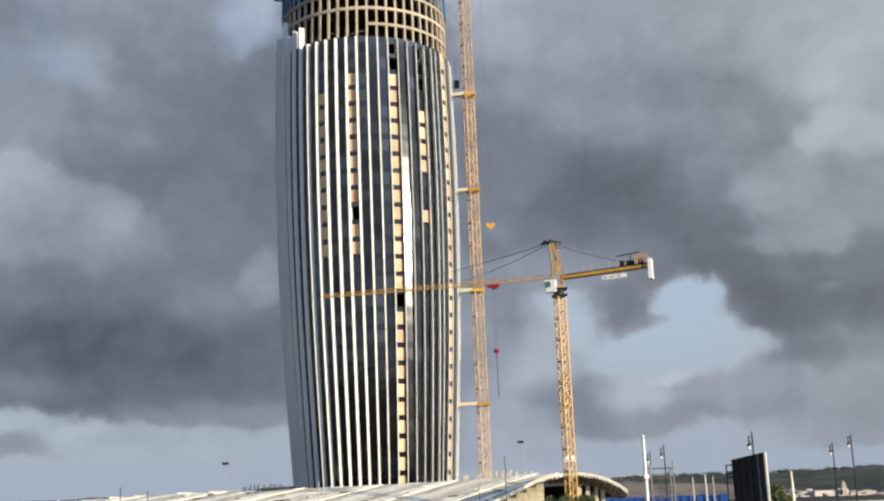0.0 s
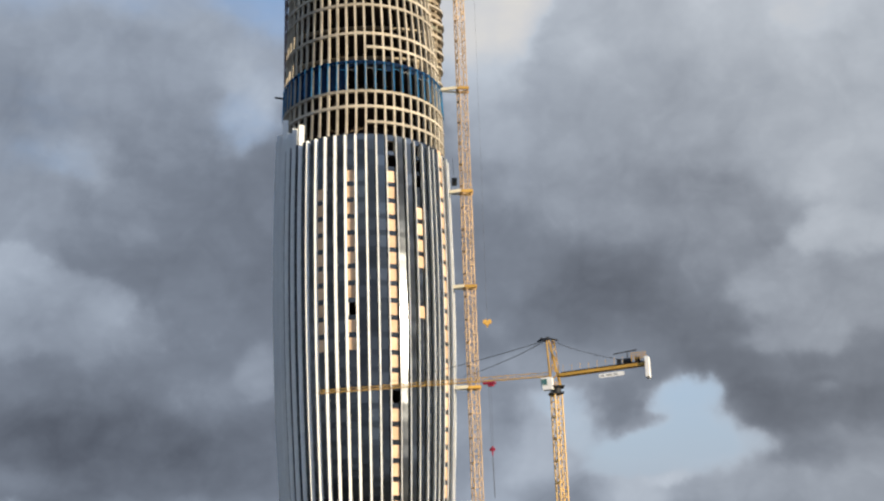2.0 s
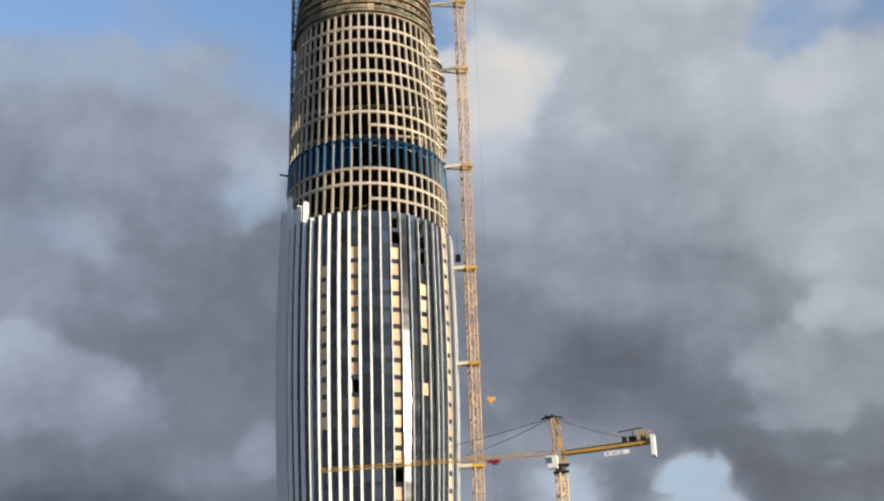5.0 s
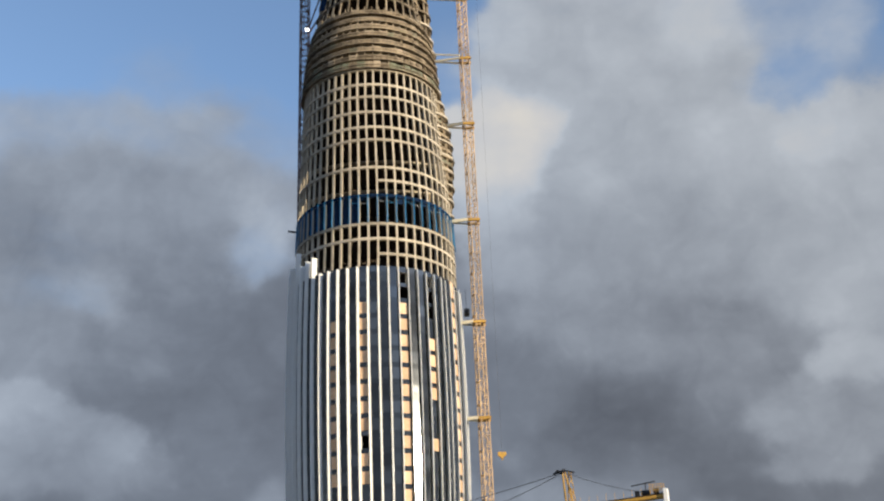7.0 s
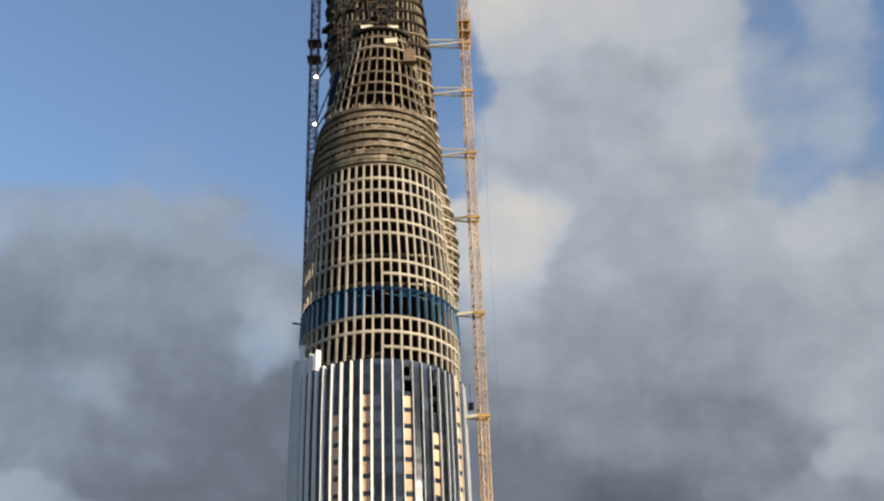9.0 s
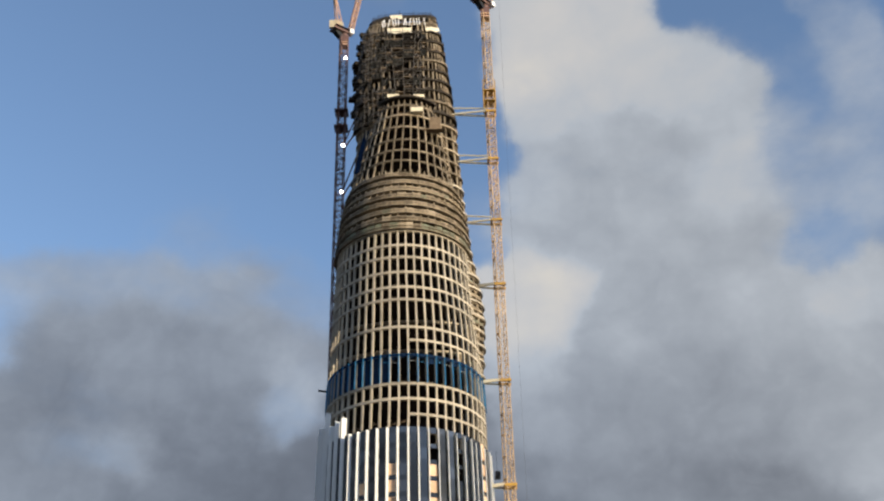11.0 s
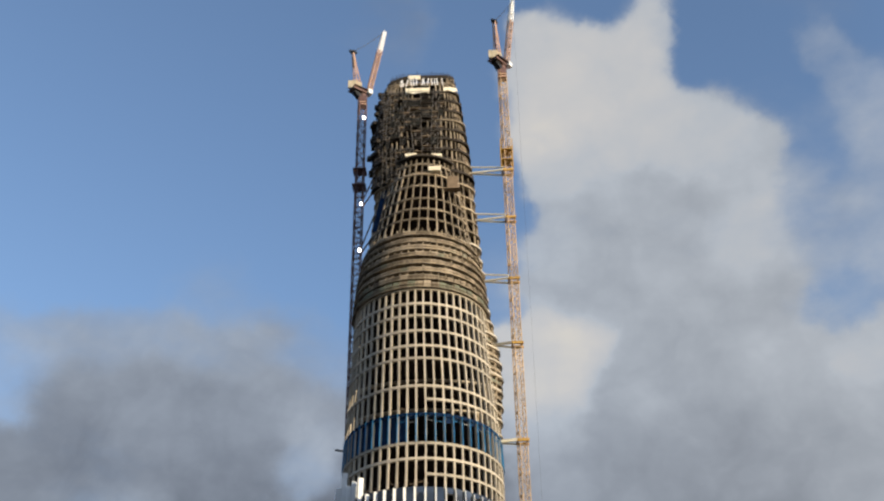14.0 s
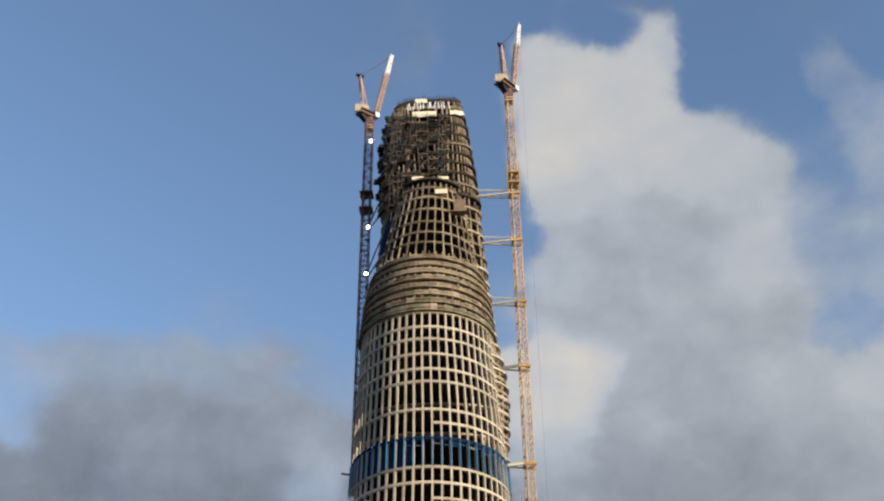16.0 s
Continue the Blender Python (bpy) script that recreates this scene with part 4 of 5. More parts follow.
s.bar(m0 + JIB * 2.0, m0 + JIB * 2.8, 0.8, 1.0)
s.bar(m0 - JIB * 0.6, m0 - JIB * 1.6, 0.7, 1.3)
s.bar(m0 + JIB * 0.8 + Vector((0, 0, 0.5)), m0 + JIB * 0.8 + Vector((0, 0, 1.7)), 0.14)
s.bar(m0 + JIB * 3.4 + Vector((0, 0, 1.5)), m0 - JIB * 1.0 + Vector((0, 0, 2.0)), 0.18)
part("winch", s, STEEL_DARK, tower_crane, "dark hoist winch and drum")
s = Shape()
for i in range(6):
    c = tail + JIB * (0.4 + 0.5 * i) + Vector((0, 0, 0.6))
    s.bar(c - side * 0.9, c - side * 0.9 + Vector((0, 0, 1.5)), 0.08)
for h in (0.5, 1.0, 1.5):
    s.bar(tail + JIB * 0.3 - side * 0.9 + Vector((0, 0, 0.6 + h)), tail + JIB * 3.2 - side * 0.9 + Vector((0, 0, 0.6 + h)), 0.08)
part("guard_rail", s, YELLOW, tower_crane)
s = Shape()
b0 = root - JIB * 8.4 - side * 0.95 + Vector((0, 0, -0.85))
b1 = root - JIB * 13.0 - side * 0.95 + Vector((0, 0, -0.65))
s.bar(b0, b1, 0.08, 0.75)
banner = part("banner", s, WHITE, tower_crane, "white banner board with a dark printed strip")
s = Shape()
for a, b in ((0.08, 0.2), (0.3, 0.52), (0.62, 0.75)):
    s.bar(b0.lerp(b1, a) - side * 0.06, b0.lerp(b1, b) - side * 0.06, 0.03, 0.28)
part("print", s, GREY, banner)
s = Shape()
cp = Vector((PX, PY, 44.7)) + JIB * 1.2 - side * 1.3
s.hexa([cp + JIB * a + side * b for a, b in ((-0.9, -0.8), (0.9, -0.8), (0.9, 0.8), (-0.9, 0.8))], [cp + JIB * a + side * b + Vector((0, 0, 2.3)) for a, b in ((-0.9, -0.8), (1.2, -0.8), (1.2, 0.8), (-0.9, 0.8))])
cab = part("cab", s, WHITE, tower_crane, "white operator's cab")
s = Shape()
s.hexa([cp + JIB * a + side * b + Vector((0, 0, 0.3)) for a, b in ((0.96, -0.84), (1.05, -0.84), (1.05, 0.7), (0.96, 0.7))], [cp + JIB * a + side * b + Vector((0, 0, 2.1)) for a, b in ((1.2, -0.84), (1.29, -0.84), (1.29, 0.7), (1.2, 0.7))])
s.hexa([cp + JIB * a + side * b + Vector((0, 0, 0.9)) for a, b in ((0.0, -0.86), (0.9, -0.86), (0.9, -0.82), (0.0, -0.82))], [cp + JIB * a + side * b + Vector((0, 0, 2.0)) for a, b in ((0.0, -0.86), (1.1, -0.86), (1.1, -0.82), (0.0, -0.82))])
part("windscreen", s, CAB_GLASS, cab)
s = Shape()
for f in (0.38, 0.72):
    for sg in (-0.25, 0.25):
        rope(s, peak + side * sg, root.lerp(tip, f) + Vector((0, 0, 1.1)), 0.034, 0.5)
for sg in (-0.4, 0.4):
    rope(s, peak + side * sg, tail + JIB * 3.5 + side * sg + Vector((0, 0, 0.8)), 0.022, 0.5)
part("pendant", s, CABLE, tower_crane, "dark steel pendant ropes")
s = Shape()
tr = root + JIB * 12.8 + Vector((0, 0, -0.35))
s.bar(tr - JIB * 1.2, tr + JIB * 1.2, 1.1, 0.35)
s.bar(tr - JIB * 0.8 - Vector((0, 0, 0.4)), tr + JIB * 0.3 - Vector((0, 0, 0.4)), 0.8, 0.4)
part("trolley", s, RED, tower_crane, "red trolley under the jib")
s = Shape()
hk = Vector((tr.x, tr.y, 34.6))
for sg in (-0.25, 0.25):
    rope(s, tr + JIB * sg - Vector((0, 0, 0.4)), hk + JIB * sg * 0.6, 0.022)
rope(s, hk - Vector((0, 0, 1.2)), (hk.x + 0.1, hk.y, 25.6), 0.07)
part("hoist_rope", s, CABLE, tower_crane)
s = Shape()
s.bar(hk + Vector((0, 0, 0.5)), hk - Vector((0, 0, 0.5)), 0.7, 0.35, sides=8)
s.bar(hk + JIB * 0.5 - Vector((0, 0, 0.1)), hk - JIB * 0.5 - Vector((0, 0, 0.1)), 0.4, 0.6)
s.bar(hk - Vector((0, 0, 0.5)), hk - Vector((0, 0, 1.2)), 0.22)
part("hook_block", s, RED, tower_crane, "red hook block")


def luffing_crane(x, y, z_deck, z_base, material, jib_to, frame_to, label, base_material):
    """A luffing crane: mast, slewing deck with machinery and ballast, A-frame and steep jib."""
    c = thing("luffing_crane", label, "tower crane", "cranes on the tower")
    mast(c, x, y, z_base, z_deck - 2.0, 2.1 if z_base < 50 else 2.4, 6.0, base_material, 20, 0.22 if z_base < 50 else 0.30, 0.10 if z_base < 50 else 0.15)
    at = Vector((x, y, z_deck))
    d = Vector((jib_to[0] - x, jib_to[1] - y, 0)).normalized()
    w = d.cross(Vector((0, 0, 1)))
    s = Shape()
    s.bar(at - Vector((0, 0, 2.2)), at - Vector((0, 0, 0.6)), 2.6, sides=14)
    s.bar(at - Vector((0, 0, 4.2)), at - Vector((0, 0, 2.2)), 2.9)
    part("slew_ring", s, RUST, c)
    s = Shape()
    for h in (4.4, 5.6):
        s.bar(at - Vector((0, 0, h + 0.5)), at - Vector((0, 0, h)), 2.7)
    part("mast_collar", s, ORANGE, c, "orange collar under the slewing ring")
    s = Shape()
    for sg in (-1, 1):
        s.bar(at + d * 2.0 + w * 1.3 * sg, at - d * 4.6 + w * 1.3 * sg, 0.6, 1.1)
    for t in (-4.4, -2.8, -1.2, 0.4, 1.8):
        s.bar(at + d * t - w * 1.5, at + d * t + w * 1.5, 0.35, 0.6)
    s.bar(at - d * 4.6 - w * 1.9 + Vector((0, 0, 0.55)), at + d * 1.8 - w * 1.9 + Vector((0, 0, 0.55)), 1.0, 0.12)
    s.bar(at - d * 4.6 + w * 1.9 + Vector((0, 0, 0.55)), at + d * 1.8 + w * 1.9 + Vector((0, 0, 0.55)), 1.0, 0.12)
    part("deck", s, RUST, c, "dark rust-brown machinery deck")
    s = Shape()
    for t in (-4.2, -3.2, -2.2):
        s.bar(at + d * t + Vector((0, 0, 0.5)), at + d * t + Vector((0, 0, 3.7)), 0.9, 3.0)
    part("ballast", s, BALLAST, c, "pale cream ballast blocks")
    s = Shape()
    s.bar(at - d * 1.6 + Vector((0, 0, 0.6)), at + d * 0.4 + Vector((0, 0, 0.6)), 2.2, 1.8)
    part("winch_house", s, STEEL_DARK, c)
    s = Shape()
    s.bar(at + d * 0.9 + w * 1.9 + Vector((0, 0, 0.2)), at + d * 2.4 + w * 1.9 + Vector((0, 0, 0.2)), 1.3, 1.9)
    lc = part("cab", s, WHITE, c, "white operator's cab")
    s = Shape().bar(at + d * 2.42 + w * 1.9 + Vector((0, 0, 0.3)), at + d * 2.5 + w * 1.9 + Vector((0, 0, 0.3)), 1.1, 1.2)
    part("windscreen", s, CAB_GLASS, lc)
    s = Shape()
    s.bar(at - d * 3.4 - Vector((0, 0, 0.6)), at - d * 1.2 - Vector((0, 0, 2.4)), 1.8, 1.6)
    part("hoist_gear", s, STEEL_DARK, c, "black hoist gear slung under the deck")
    s = Shape()
    fr = Vector(frame_to)
    for sg in (-1, 1):
        s.bar(at - d * 2.7 + w * 0.9 * sg + Vector((0, 0, 0.5)), fr + w * 0.5 * sg, 0.40)
        s.bar(at - d * 0.9 + w * 0.9 * sg + Vector((0, 0, 0.5)), fr + w * 0.5 * sg, 0.40)
    for t in (0.2, 0.4, 0.6, 0.8):
        p, q = (at - d * 2.7).lerp(fr, t), (at - d * 0.9).lerp(fr, t + 0.1)
        s.bar(p - w * (0.9 - 0.4 * t), q + w * (0.9 - 0.4 * t), 0.18)
        s.bar(p + w * (0.9 - 0.4 * t), q - w * (0.9 - 0.4 * t), 0.18)
        s.bar(p - w * (0.9 - 0.4 * t), p + w * (0.9 - 0.4 * t), 0.18)
    part("a_frame", s, ORANGE, c)
    s = Shape()
    s.bar(fr - d * 1.3, fr + d * 1.6 + Vector((0, 0, 0.4)), 0.8, 0.7)
    s.bar(fr - w * 0.9, fr + w * 0.9, 0.7, 0.7)
    part("sheave_head", s, STEEL_DARK, c)
    jt = Vector(jib_to)
    foot = at + d * 2.2 + Vector((0, 0, 0.6))
    s = lattice(Shape(), foot, foot.lerp(jt, 0.68), 1.35, 1.35, 0.30, 0.16, 12, tri=False)
    part("jib", s, ORANGE, c)
    s = lattice(Shape(), foot.lerp(jt, 0.68), jt, 1.35, 0.9, 0.30, 0.22, 5, tri=False)
    s.bar(foot.lerp(jt, 0.70) - w * 0.3, foot.lerp(jt, 0.97) - w * 0.3, 0.5, 0.8)
    part("jib_head", s, WHITE, c, "white-painted outer jib catching the sun")
    s = Shape()
    for sg in (-0.4, 0.4):
        rope(s, fr + w * sg, jt + w * sg, 0.05, 0.6)
    part("pendant", s, CABLE, c)
    return c


MR = (12.5, 281.5)
ML = (-35.3, 298.0)
right_crane = luffing_crane(MR[0], MR[1], 273.0, GZ, YELLOW, (MR[0] + 5.2, MR[1] + 6.0, 309.5), (MR[0] - 1.9, MR[1] - 3.0, 290.5), "tall orange luffing crane tied to the tower's side", MAST_PALE)
left_crane = luffing_crane(ML[0], ML[1], 277.5, 60.0, YELLOW, (ML[0] + 6.6, ML[1] + 5.0, 312.0), (ML[0] - 3.8, ML[1] - 2.5, 295.0), "dark red luffing crane standing behind the tower", RUST)


# ties from the right mast to the tower
def tie(z, heavy):
    s = Shape()
    e0 = on_skin(radians(80), z, -0.3, SKIN if z < 118 else (FRAME if z < 150 else REAR), 1.0 if z < 150 else SQ)
    e1 = on_skin(radians(112), z, -0.3, SKIN if z < 118 else (FRAME if z < 150 else REAR), 1.0 if z < 150 else SQ)
    w = 1.35
    for e in (e0, e1):
        e.z = 8 + (z - 8) * e.y / MR[1]  # the struts rise a little towards the tower
    s.bar(e0, (MR[0] - w, MR[1] - w, z), 0.4, 0.5)
    s.bar(e1, (MR[0] - w, MR[1] + w, z), 0.4, 0.5)
    s.bar(e0 + Vector((0, 0, 2.4 if heavy else 0.5)), (MR[0] - w, MR[1] - w, z + (0.9 if heavy else 0.3)), 0.34)
    part("tie", s, SHEET, right_crane, "steel tie strut to the tower")
    s = Shape()
    for a, b in (((-w, -w), (w + 0.5, -w)), ((w, -w), (w, w)), ((w + 0.5, w), (-w, w)), ((-w, w), (-w, -w))):
        s.bar((MR[0] + a[0], MR[1] + a[1], z), (MR[0] + b[0], MR[1] + b[1], z), 0.45, 0.7)
    part("tie_collar", s, YELLOW, right_crane)


for z, heavy in ((29.3, False), (57.3, False), (83.0, False), (108.5, False), (137.5, False), (167.0, False), (188.4, True), (210.2, True), (228.2, True)):
    tie(z, heavy)
s = Shape()
for z in (232.0, 236.0):
    s.box(MR[0] - 1.9, MR[1] - 1.9, z, MR[0] + 1.9, MR[1] + 1.9, z + 0.3)
for dx in (-1.8, 1.8):
    for dy in (-1.8, 1.8):
        s.bar((MR[0] + dx, MR[1] + dy, 229), (MR[0] + dx, MR[1] + dy, 240), 0.3)
part("climbing_cage", s, YELLOW, right_crane)
s = Shape()
for z in (236.5, 243.0):
    s.box(ML[0] - 2.2, ML[1] - 2.2, z, ML[0] + 2.2, ML[1] + 2.2, z + 0.35)
for dx in (-1.25, 1.25):
    for dy in (-1.25, 1.25):
        s.bar((ML[0] + dx, ML[1] + dy, 231), (ML[0] + dx, ML[1] + dy, 246), 0.32)
part("climbing_cage", s, RUST, left_crane)
for z in (211.0, 229.5, 182.0):
    s = Shape()
    s.bar((ML[0] + 1, ML[1] - 1, z), on_skin(radians(-88), z + 4, 0, REAR, SQ), 0.35)
    s.bar((ML[0] + 1, ML[1] + 1, z), on_skin(radians(-110), z + 1, 0, REAR, SQ), 0.35)
    part("tie", s, RUST, left_crane)
for z in (211.0, 229.0, 265.4):
    s = Shape()
    s.bar((ML[0] + 0.9, ML[1] - 1.6, z), (ML[0] + 0.9, ML[1] - 1.2, z), 0.9, sides=12)
    ob = part("floodlight", s, LAMP_ON, left_crane, "lit round site floodlight")

# pair of white floodlights on the hammerhead crane's mast
s = Shape()
for dx in (-0.55, 0.45):
    s.bar((PX + dx, PY - 1.1, 13.9), (PX + dx, PY - 1.5, 13.8), 0.75, sides=10)
s.bar((PX - 1.1, PY - 1.0, 13.3), (PX + 1.1, PY - 1.0, 13.3), 0.15)
part("floodlight", s, WHITE, tower_crane, "white round mast floodlights, unlit")

# spare hook of the tall crane
hook = thing("crane_hook", "yellow hook block hanging on thin ropes", "hook")
HKX, HKY, HKZ = 16.9, 287.0, 74.9
s = Shape()
for sg in (-0.55, 0.55):
    s.bar((HKX + sg, HKY - 0.3, HKZ + 0.35), (HKX + sg, HKY + 0.3, HKZ + 0.35), 1.15, sides=12)
s.hexa([(HKX - 0.3, HKY - 0.3, HKZ - 0.7), (HKX + 0.3, HKY - 0.3, HKZ - 0.7), (HKX + 0.3, HKY + 0.3, HKZ - 0.7), (HKX - 0.3, HKY + 0.3, HKZ - 0.7)],
       [(HKX - 0.9, HKY - 0.28, HKZ + 0.3), (HKX + 0.9, HKY - 0.28, HKZ + 0.3), (HKX + 0.9, HKY + 0.28, HKZ + 0.3), (HKX - 0.9, HKY + 0.28, HKZ + 0.3)])
s.bar((HKX, HKY, HKZ - 0.6), (HKX, HKY, HKZ - 1.2), 0.25)
part("block", s, YELLOW, hook)
s = Shape()
rope(s, (HKX, HKY, HKZ + 0.7), (MR[0] + 5.2, MR[1] + 6.0, 309.0), 0.02)
part("rope", s, CABLE, hook)

# the bracket on which the mast behind the tower stands
s = Shape()
for dy in (-1.2, 1.2):
    s.bar((ML[0], ML[1] + dy, 59.6), on_skin(radians(-125), 59.6, -0.5), 0.6)
    s.bar((ML[0], ML[1] + dy, 59.6), on_skin(radians(-125), 50.0, -0.5), 0.5)
s.box(ML[0] - 1.6, ML[1] - 1.6, 59.2, ML[0] + 1.6, ML[1] + 1.6, 60.0)
part("bracket", s, RUST, left_crane)


# ---- the hall with the shell roof before the tower ----
def spot(az, el, d):
    a, e = radians(az), radians(el)
    return Vector((d * math.sin(a), d * math.cos(a), EYE.z + d * math.tan(e)))


hall = thing("hall", "low hall under a long white shell roof of skewed panels", "hall")
RIDGE = [(-17.6, 0.40), (-12.67, 0.53), (-6.82, 0.60), (-3.55, 0.60), (0.85, 0.68), (4.98, 0.86), (5.6, 0.84)]
EAVE = [(-22.0, -1.1), (-10.0, -1.1), (-2.0, -1.0), (1.5, -0.75), (3.3, -0.28), (5.2, 0.58), (6.0, 0.76)]


def roof_point(u, v):
    """u runs along the roof, v from the ridge to the eave; the panels lie askew."""
    ra = RIDGE[0][0] + (RIDGE[-1][0] - RIDGE[0][0]) * min(u, 1.02)
    re = float(np.interp(ra, [p[0] for p in RIDGE], [p[1] for p in RIDGE]))
    ea = EAVE[0][0] + (EAVE[-1][0] - EAVE[0][0]) * (u - 0.22)
    ee = float(np.interp(ea, [p[0] for p in EAVE], [p[1] for p in EAVE]))
    p = spot(ra, re, 252.0).lerp(spot(ea, ee, 224.0), v)
    p.z += 0.3 * math.sin(math.pi * v)
    return p


PAN = 30
for i in range(PAN):
    u0, u1 = 1.22 * i / PAN, 1.22 * (i + 1) / PAN
    lift = 0.08 if i % 2 else 0.0
    s = Shape()
    n = 6
    top = [roof_point(u, v / n) + Vector((0, 0, lift)) for v in range(n + 1) for u in (u0 + 0.003, u1 - 0.003)]
    low = [p - Vector((0, 0, 0.3)) for p in top]
    k = len(top)
    f = []
    for v in range(n):
        a, b, c, d = 2 * v, 2 * v + 1, 2 * v + 3, 2 * v + 2
        f += [(a, b, c, d), (k + d, k + c, k + b, k + a), (a, d, k + d, k + a), (b, k + b, k + c, c)]
    f += [(0, k, k + 1, 1), (k - 2, k - 1, 2 * k - 1, 2 * k - 2)]
    s.faces(top + low, f)
    part("roof_panel", s, ROOF_WHITE if i % 2 else ROOF_DULL, hall)
    if i % 2 == 0:
        s = Shape()
        for v in range(n):
            s.bar(roof_point(u0, v / n) + Vector((0, 0, 0.08)), roof_point(u0, (v + 1) / n) + Vector((0, 0, 0.08)), 0.3, 0.16)
        part("roof_seam", s, GREY if i % 4 else ROOF_WHITE, hall)
# thick white eave on the open end
s = Shape()
pts = [spot(a, e, 223.4) for a, e in ((2.2, -0.62), (3.3, -0.26), (4.2, 0.16), (5.2, 0.60), (5.9, 0.78))]
for a, b in zip(pts, pts[1:]):
    s.bar(a, b, 0.9, 0.6)
part("eave", s, ROOF_WHITE, hall)
# end wall, columns and an added inner wall, coloured as the shade inside
s = Shape()
w0, w1 = spot(1.0, 0, 227), spot(5.0, 0, 227)
for j in range(8):
    a, b = w0.lerp(w1, j / 8), w0.lerp(w1, (j + 1) / 8)
    az_b = math.degrees(math.atan2(a.x, a.y))
    top = EYE.z + 227 * math.tan(radians(float(np.interp(az_b, [p[0] for p in EAVE], [p[1] for p in EAVE])))) - 0.2
    if top > GZ + 0.3:
        s.hexa([(a.x, a.y, GZ), (b.x, b.y, GZ), (b.x, b.y + 0.4, GZ), (a.x, a.y + 0.4, GZ)], [(a.x, a.y, top), (b.x, b.y, top), (b.x, b.y + 0.4, top), (a.x, a.y + 0.4, top)])
part("end_wall", s, ROOF_DULL, hall, "dusty beige ribbed end wall")
for az, el in ((5.15, 0.4), (7.05, 0.25), (7.45, 0.2), (7.85, 0.1), (8.15, 0.0)):
    c = spot(az, el, 228)
    s = Shape().box(c.x - (0.7 if az < 6 else 0.35), c.y - 0.4, GZ, c.x + (0.7 if az < 6 else 0.35), c.y + 0.4, c.z)
    part("column", s, ROOF_DULL, hall)
s = Shape()
c0, c1 = spot(5.0, 0, 248), spot(8.9, 0, 248)
s.box(c0.x, 244, GZ, c1.x, 245, EYE.z + 1.0)
part("inner_wall", s, CONCRETE_SHADE, hall, "inner wall coloured near black as the shade under the roof")
# the bowed end canopy with its ribs
ARC = [(5.6, 0.76), (6.4, 0.84), (7.2, 0.84), (7.9, 0.72), (8.5, 0.50), (9.0, 0.22), (9.35, -0.05)]
for j in range(len(ARC) - 1):
    s = Shape()
    (a0, e0), (a1, e1) = ARC[j], ARC[j + 1]
    f0, f1, g0, g1 = spot(a0, e0, 225), spot(a1, e1, 225), spot(a0 - 0.3, e0 * 0.8 + 0.05, 254), spot(a1 - 0.5, e1 * 0.8 + 0.05, 254)
    d = Vector((0, 0, 0.45))
    s.hexa([f0 - d, f1 - d, g1 - d, g0 - d], [f0, f1, g1, g0])
    part("canopy_panel", s, ROOF_WHITE, hall)
    u0, u1 = spot(a0 - 0.25, e0 - 0.34 - 0.05 * j, 234), spot(a1 - 0.3, e1 - 0.36 - 0.05 * j, 234)
    s = Shape().hexa([f0 - d * 1.1, f1 - d * 1.1, u1 - d * 0.4, u0 - d * 0.4], [f0 - d, f1 - d, u1, u0])
    part("canopy_soffit", s, ROOF_WHITE, hall)
    for t in (0.2, 0.6, 1.0):
        s = Shape().bar(f0.lerp(f1, t) - d * 1.3, u0.lerp(u1, t) - d * 0.6, 0.16, 0.3)
        part("soffit_rib", s, ROOF_DULL, hall)
    for t in (0.25, 0.5, 0.75, 1.0):
        s = Shape()
        p, q = f0.lerp(f1, t), g0.lerp(g1, t)
        s.bar(p - Vector((0, 0, 0.6)), q - Vector((0, 0, 0.9)), 0.22, 0.4)
        part("rib", s, WHITE, hall)
# boards, sheets and rubble left lying on the roof
rng5 = random.Random(31)
for i in range(64):
    p = roof_point(rng5.uniform(0.12, 1.1), rng5.uniform(0.05, 0.9))
    q = rng5.uniform(0, 3.14)
    a, b = Vector((math.cos(q), math.sin(q), 0)) * rng5.uniform(0.4, 2.0), Vector((-math.sin(q), math.cos(q), 0)) * rng5.uniform(0.3, 0.9)
    h = Vector((0, 0, rng5.uniform(0.05, 0.25)))
    o = p + Vector((0, 0, 0.02))
    s = Shape().hexa([o - a - b, o + a - b, o + a + b, o - a + b], [o - a - b + h, o + a - b + h, o + a + b + h, o - a + b + h])
    m, what = rng5.choice(((ROOF_WHITE, "white insulation board"), (ROOF_DULL, "dusty grey board"), (FORM_DARK, "dark timber stack"), (WHITE, "white plastic sheet")))
    single("loose_board", s, m, what + " lying on the hall roof", "board", "boards on the roof")
# clutter along the ridge
rng2 = random.Random(9)
for i in range(46):
    az = rng2.uniform(-9.2, -6.6) if i < 20 else rng2.uniform(1.4, 4.8)
    base = spot(az, float(np.interp(az, [p[0] for p in RIDGE], [p[1] for p in RIDGE])), 251)
    s = Shape().bar(base - Vector((0, 0, 0.3)), base + Vector((0, 0, rng2.uniform(0.5, 1.4))), 0.16 if i < 20 else 0.3, sides=4)
    single("ridge_post", s, STEEL_DARK if i < 20 else ROOF_DULL, "thin temporary post on the hall roof ridge", "post", "ridge posts")
s = Shape()
s.bar(spot(-8.4, 0.62, 250), spot(-6.7, 0.66, 250), 0.4, 0.5)
single("ridge_parapet", s, STEEL_DARK, "low dark parapet on the hall roof", "parapet")
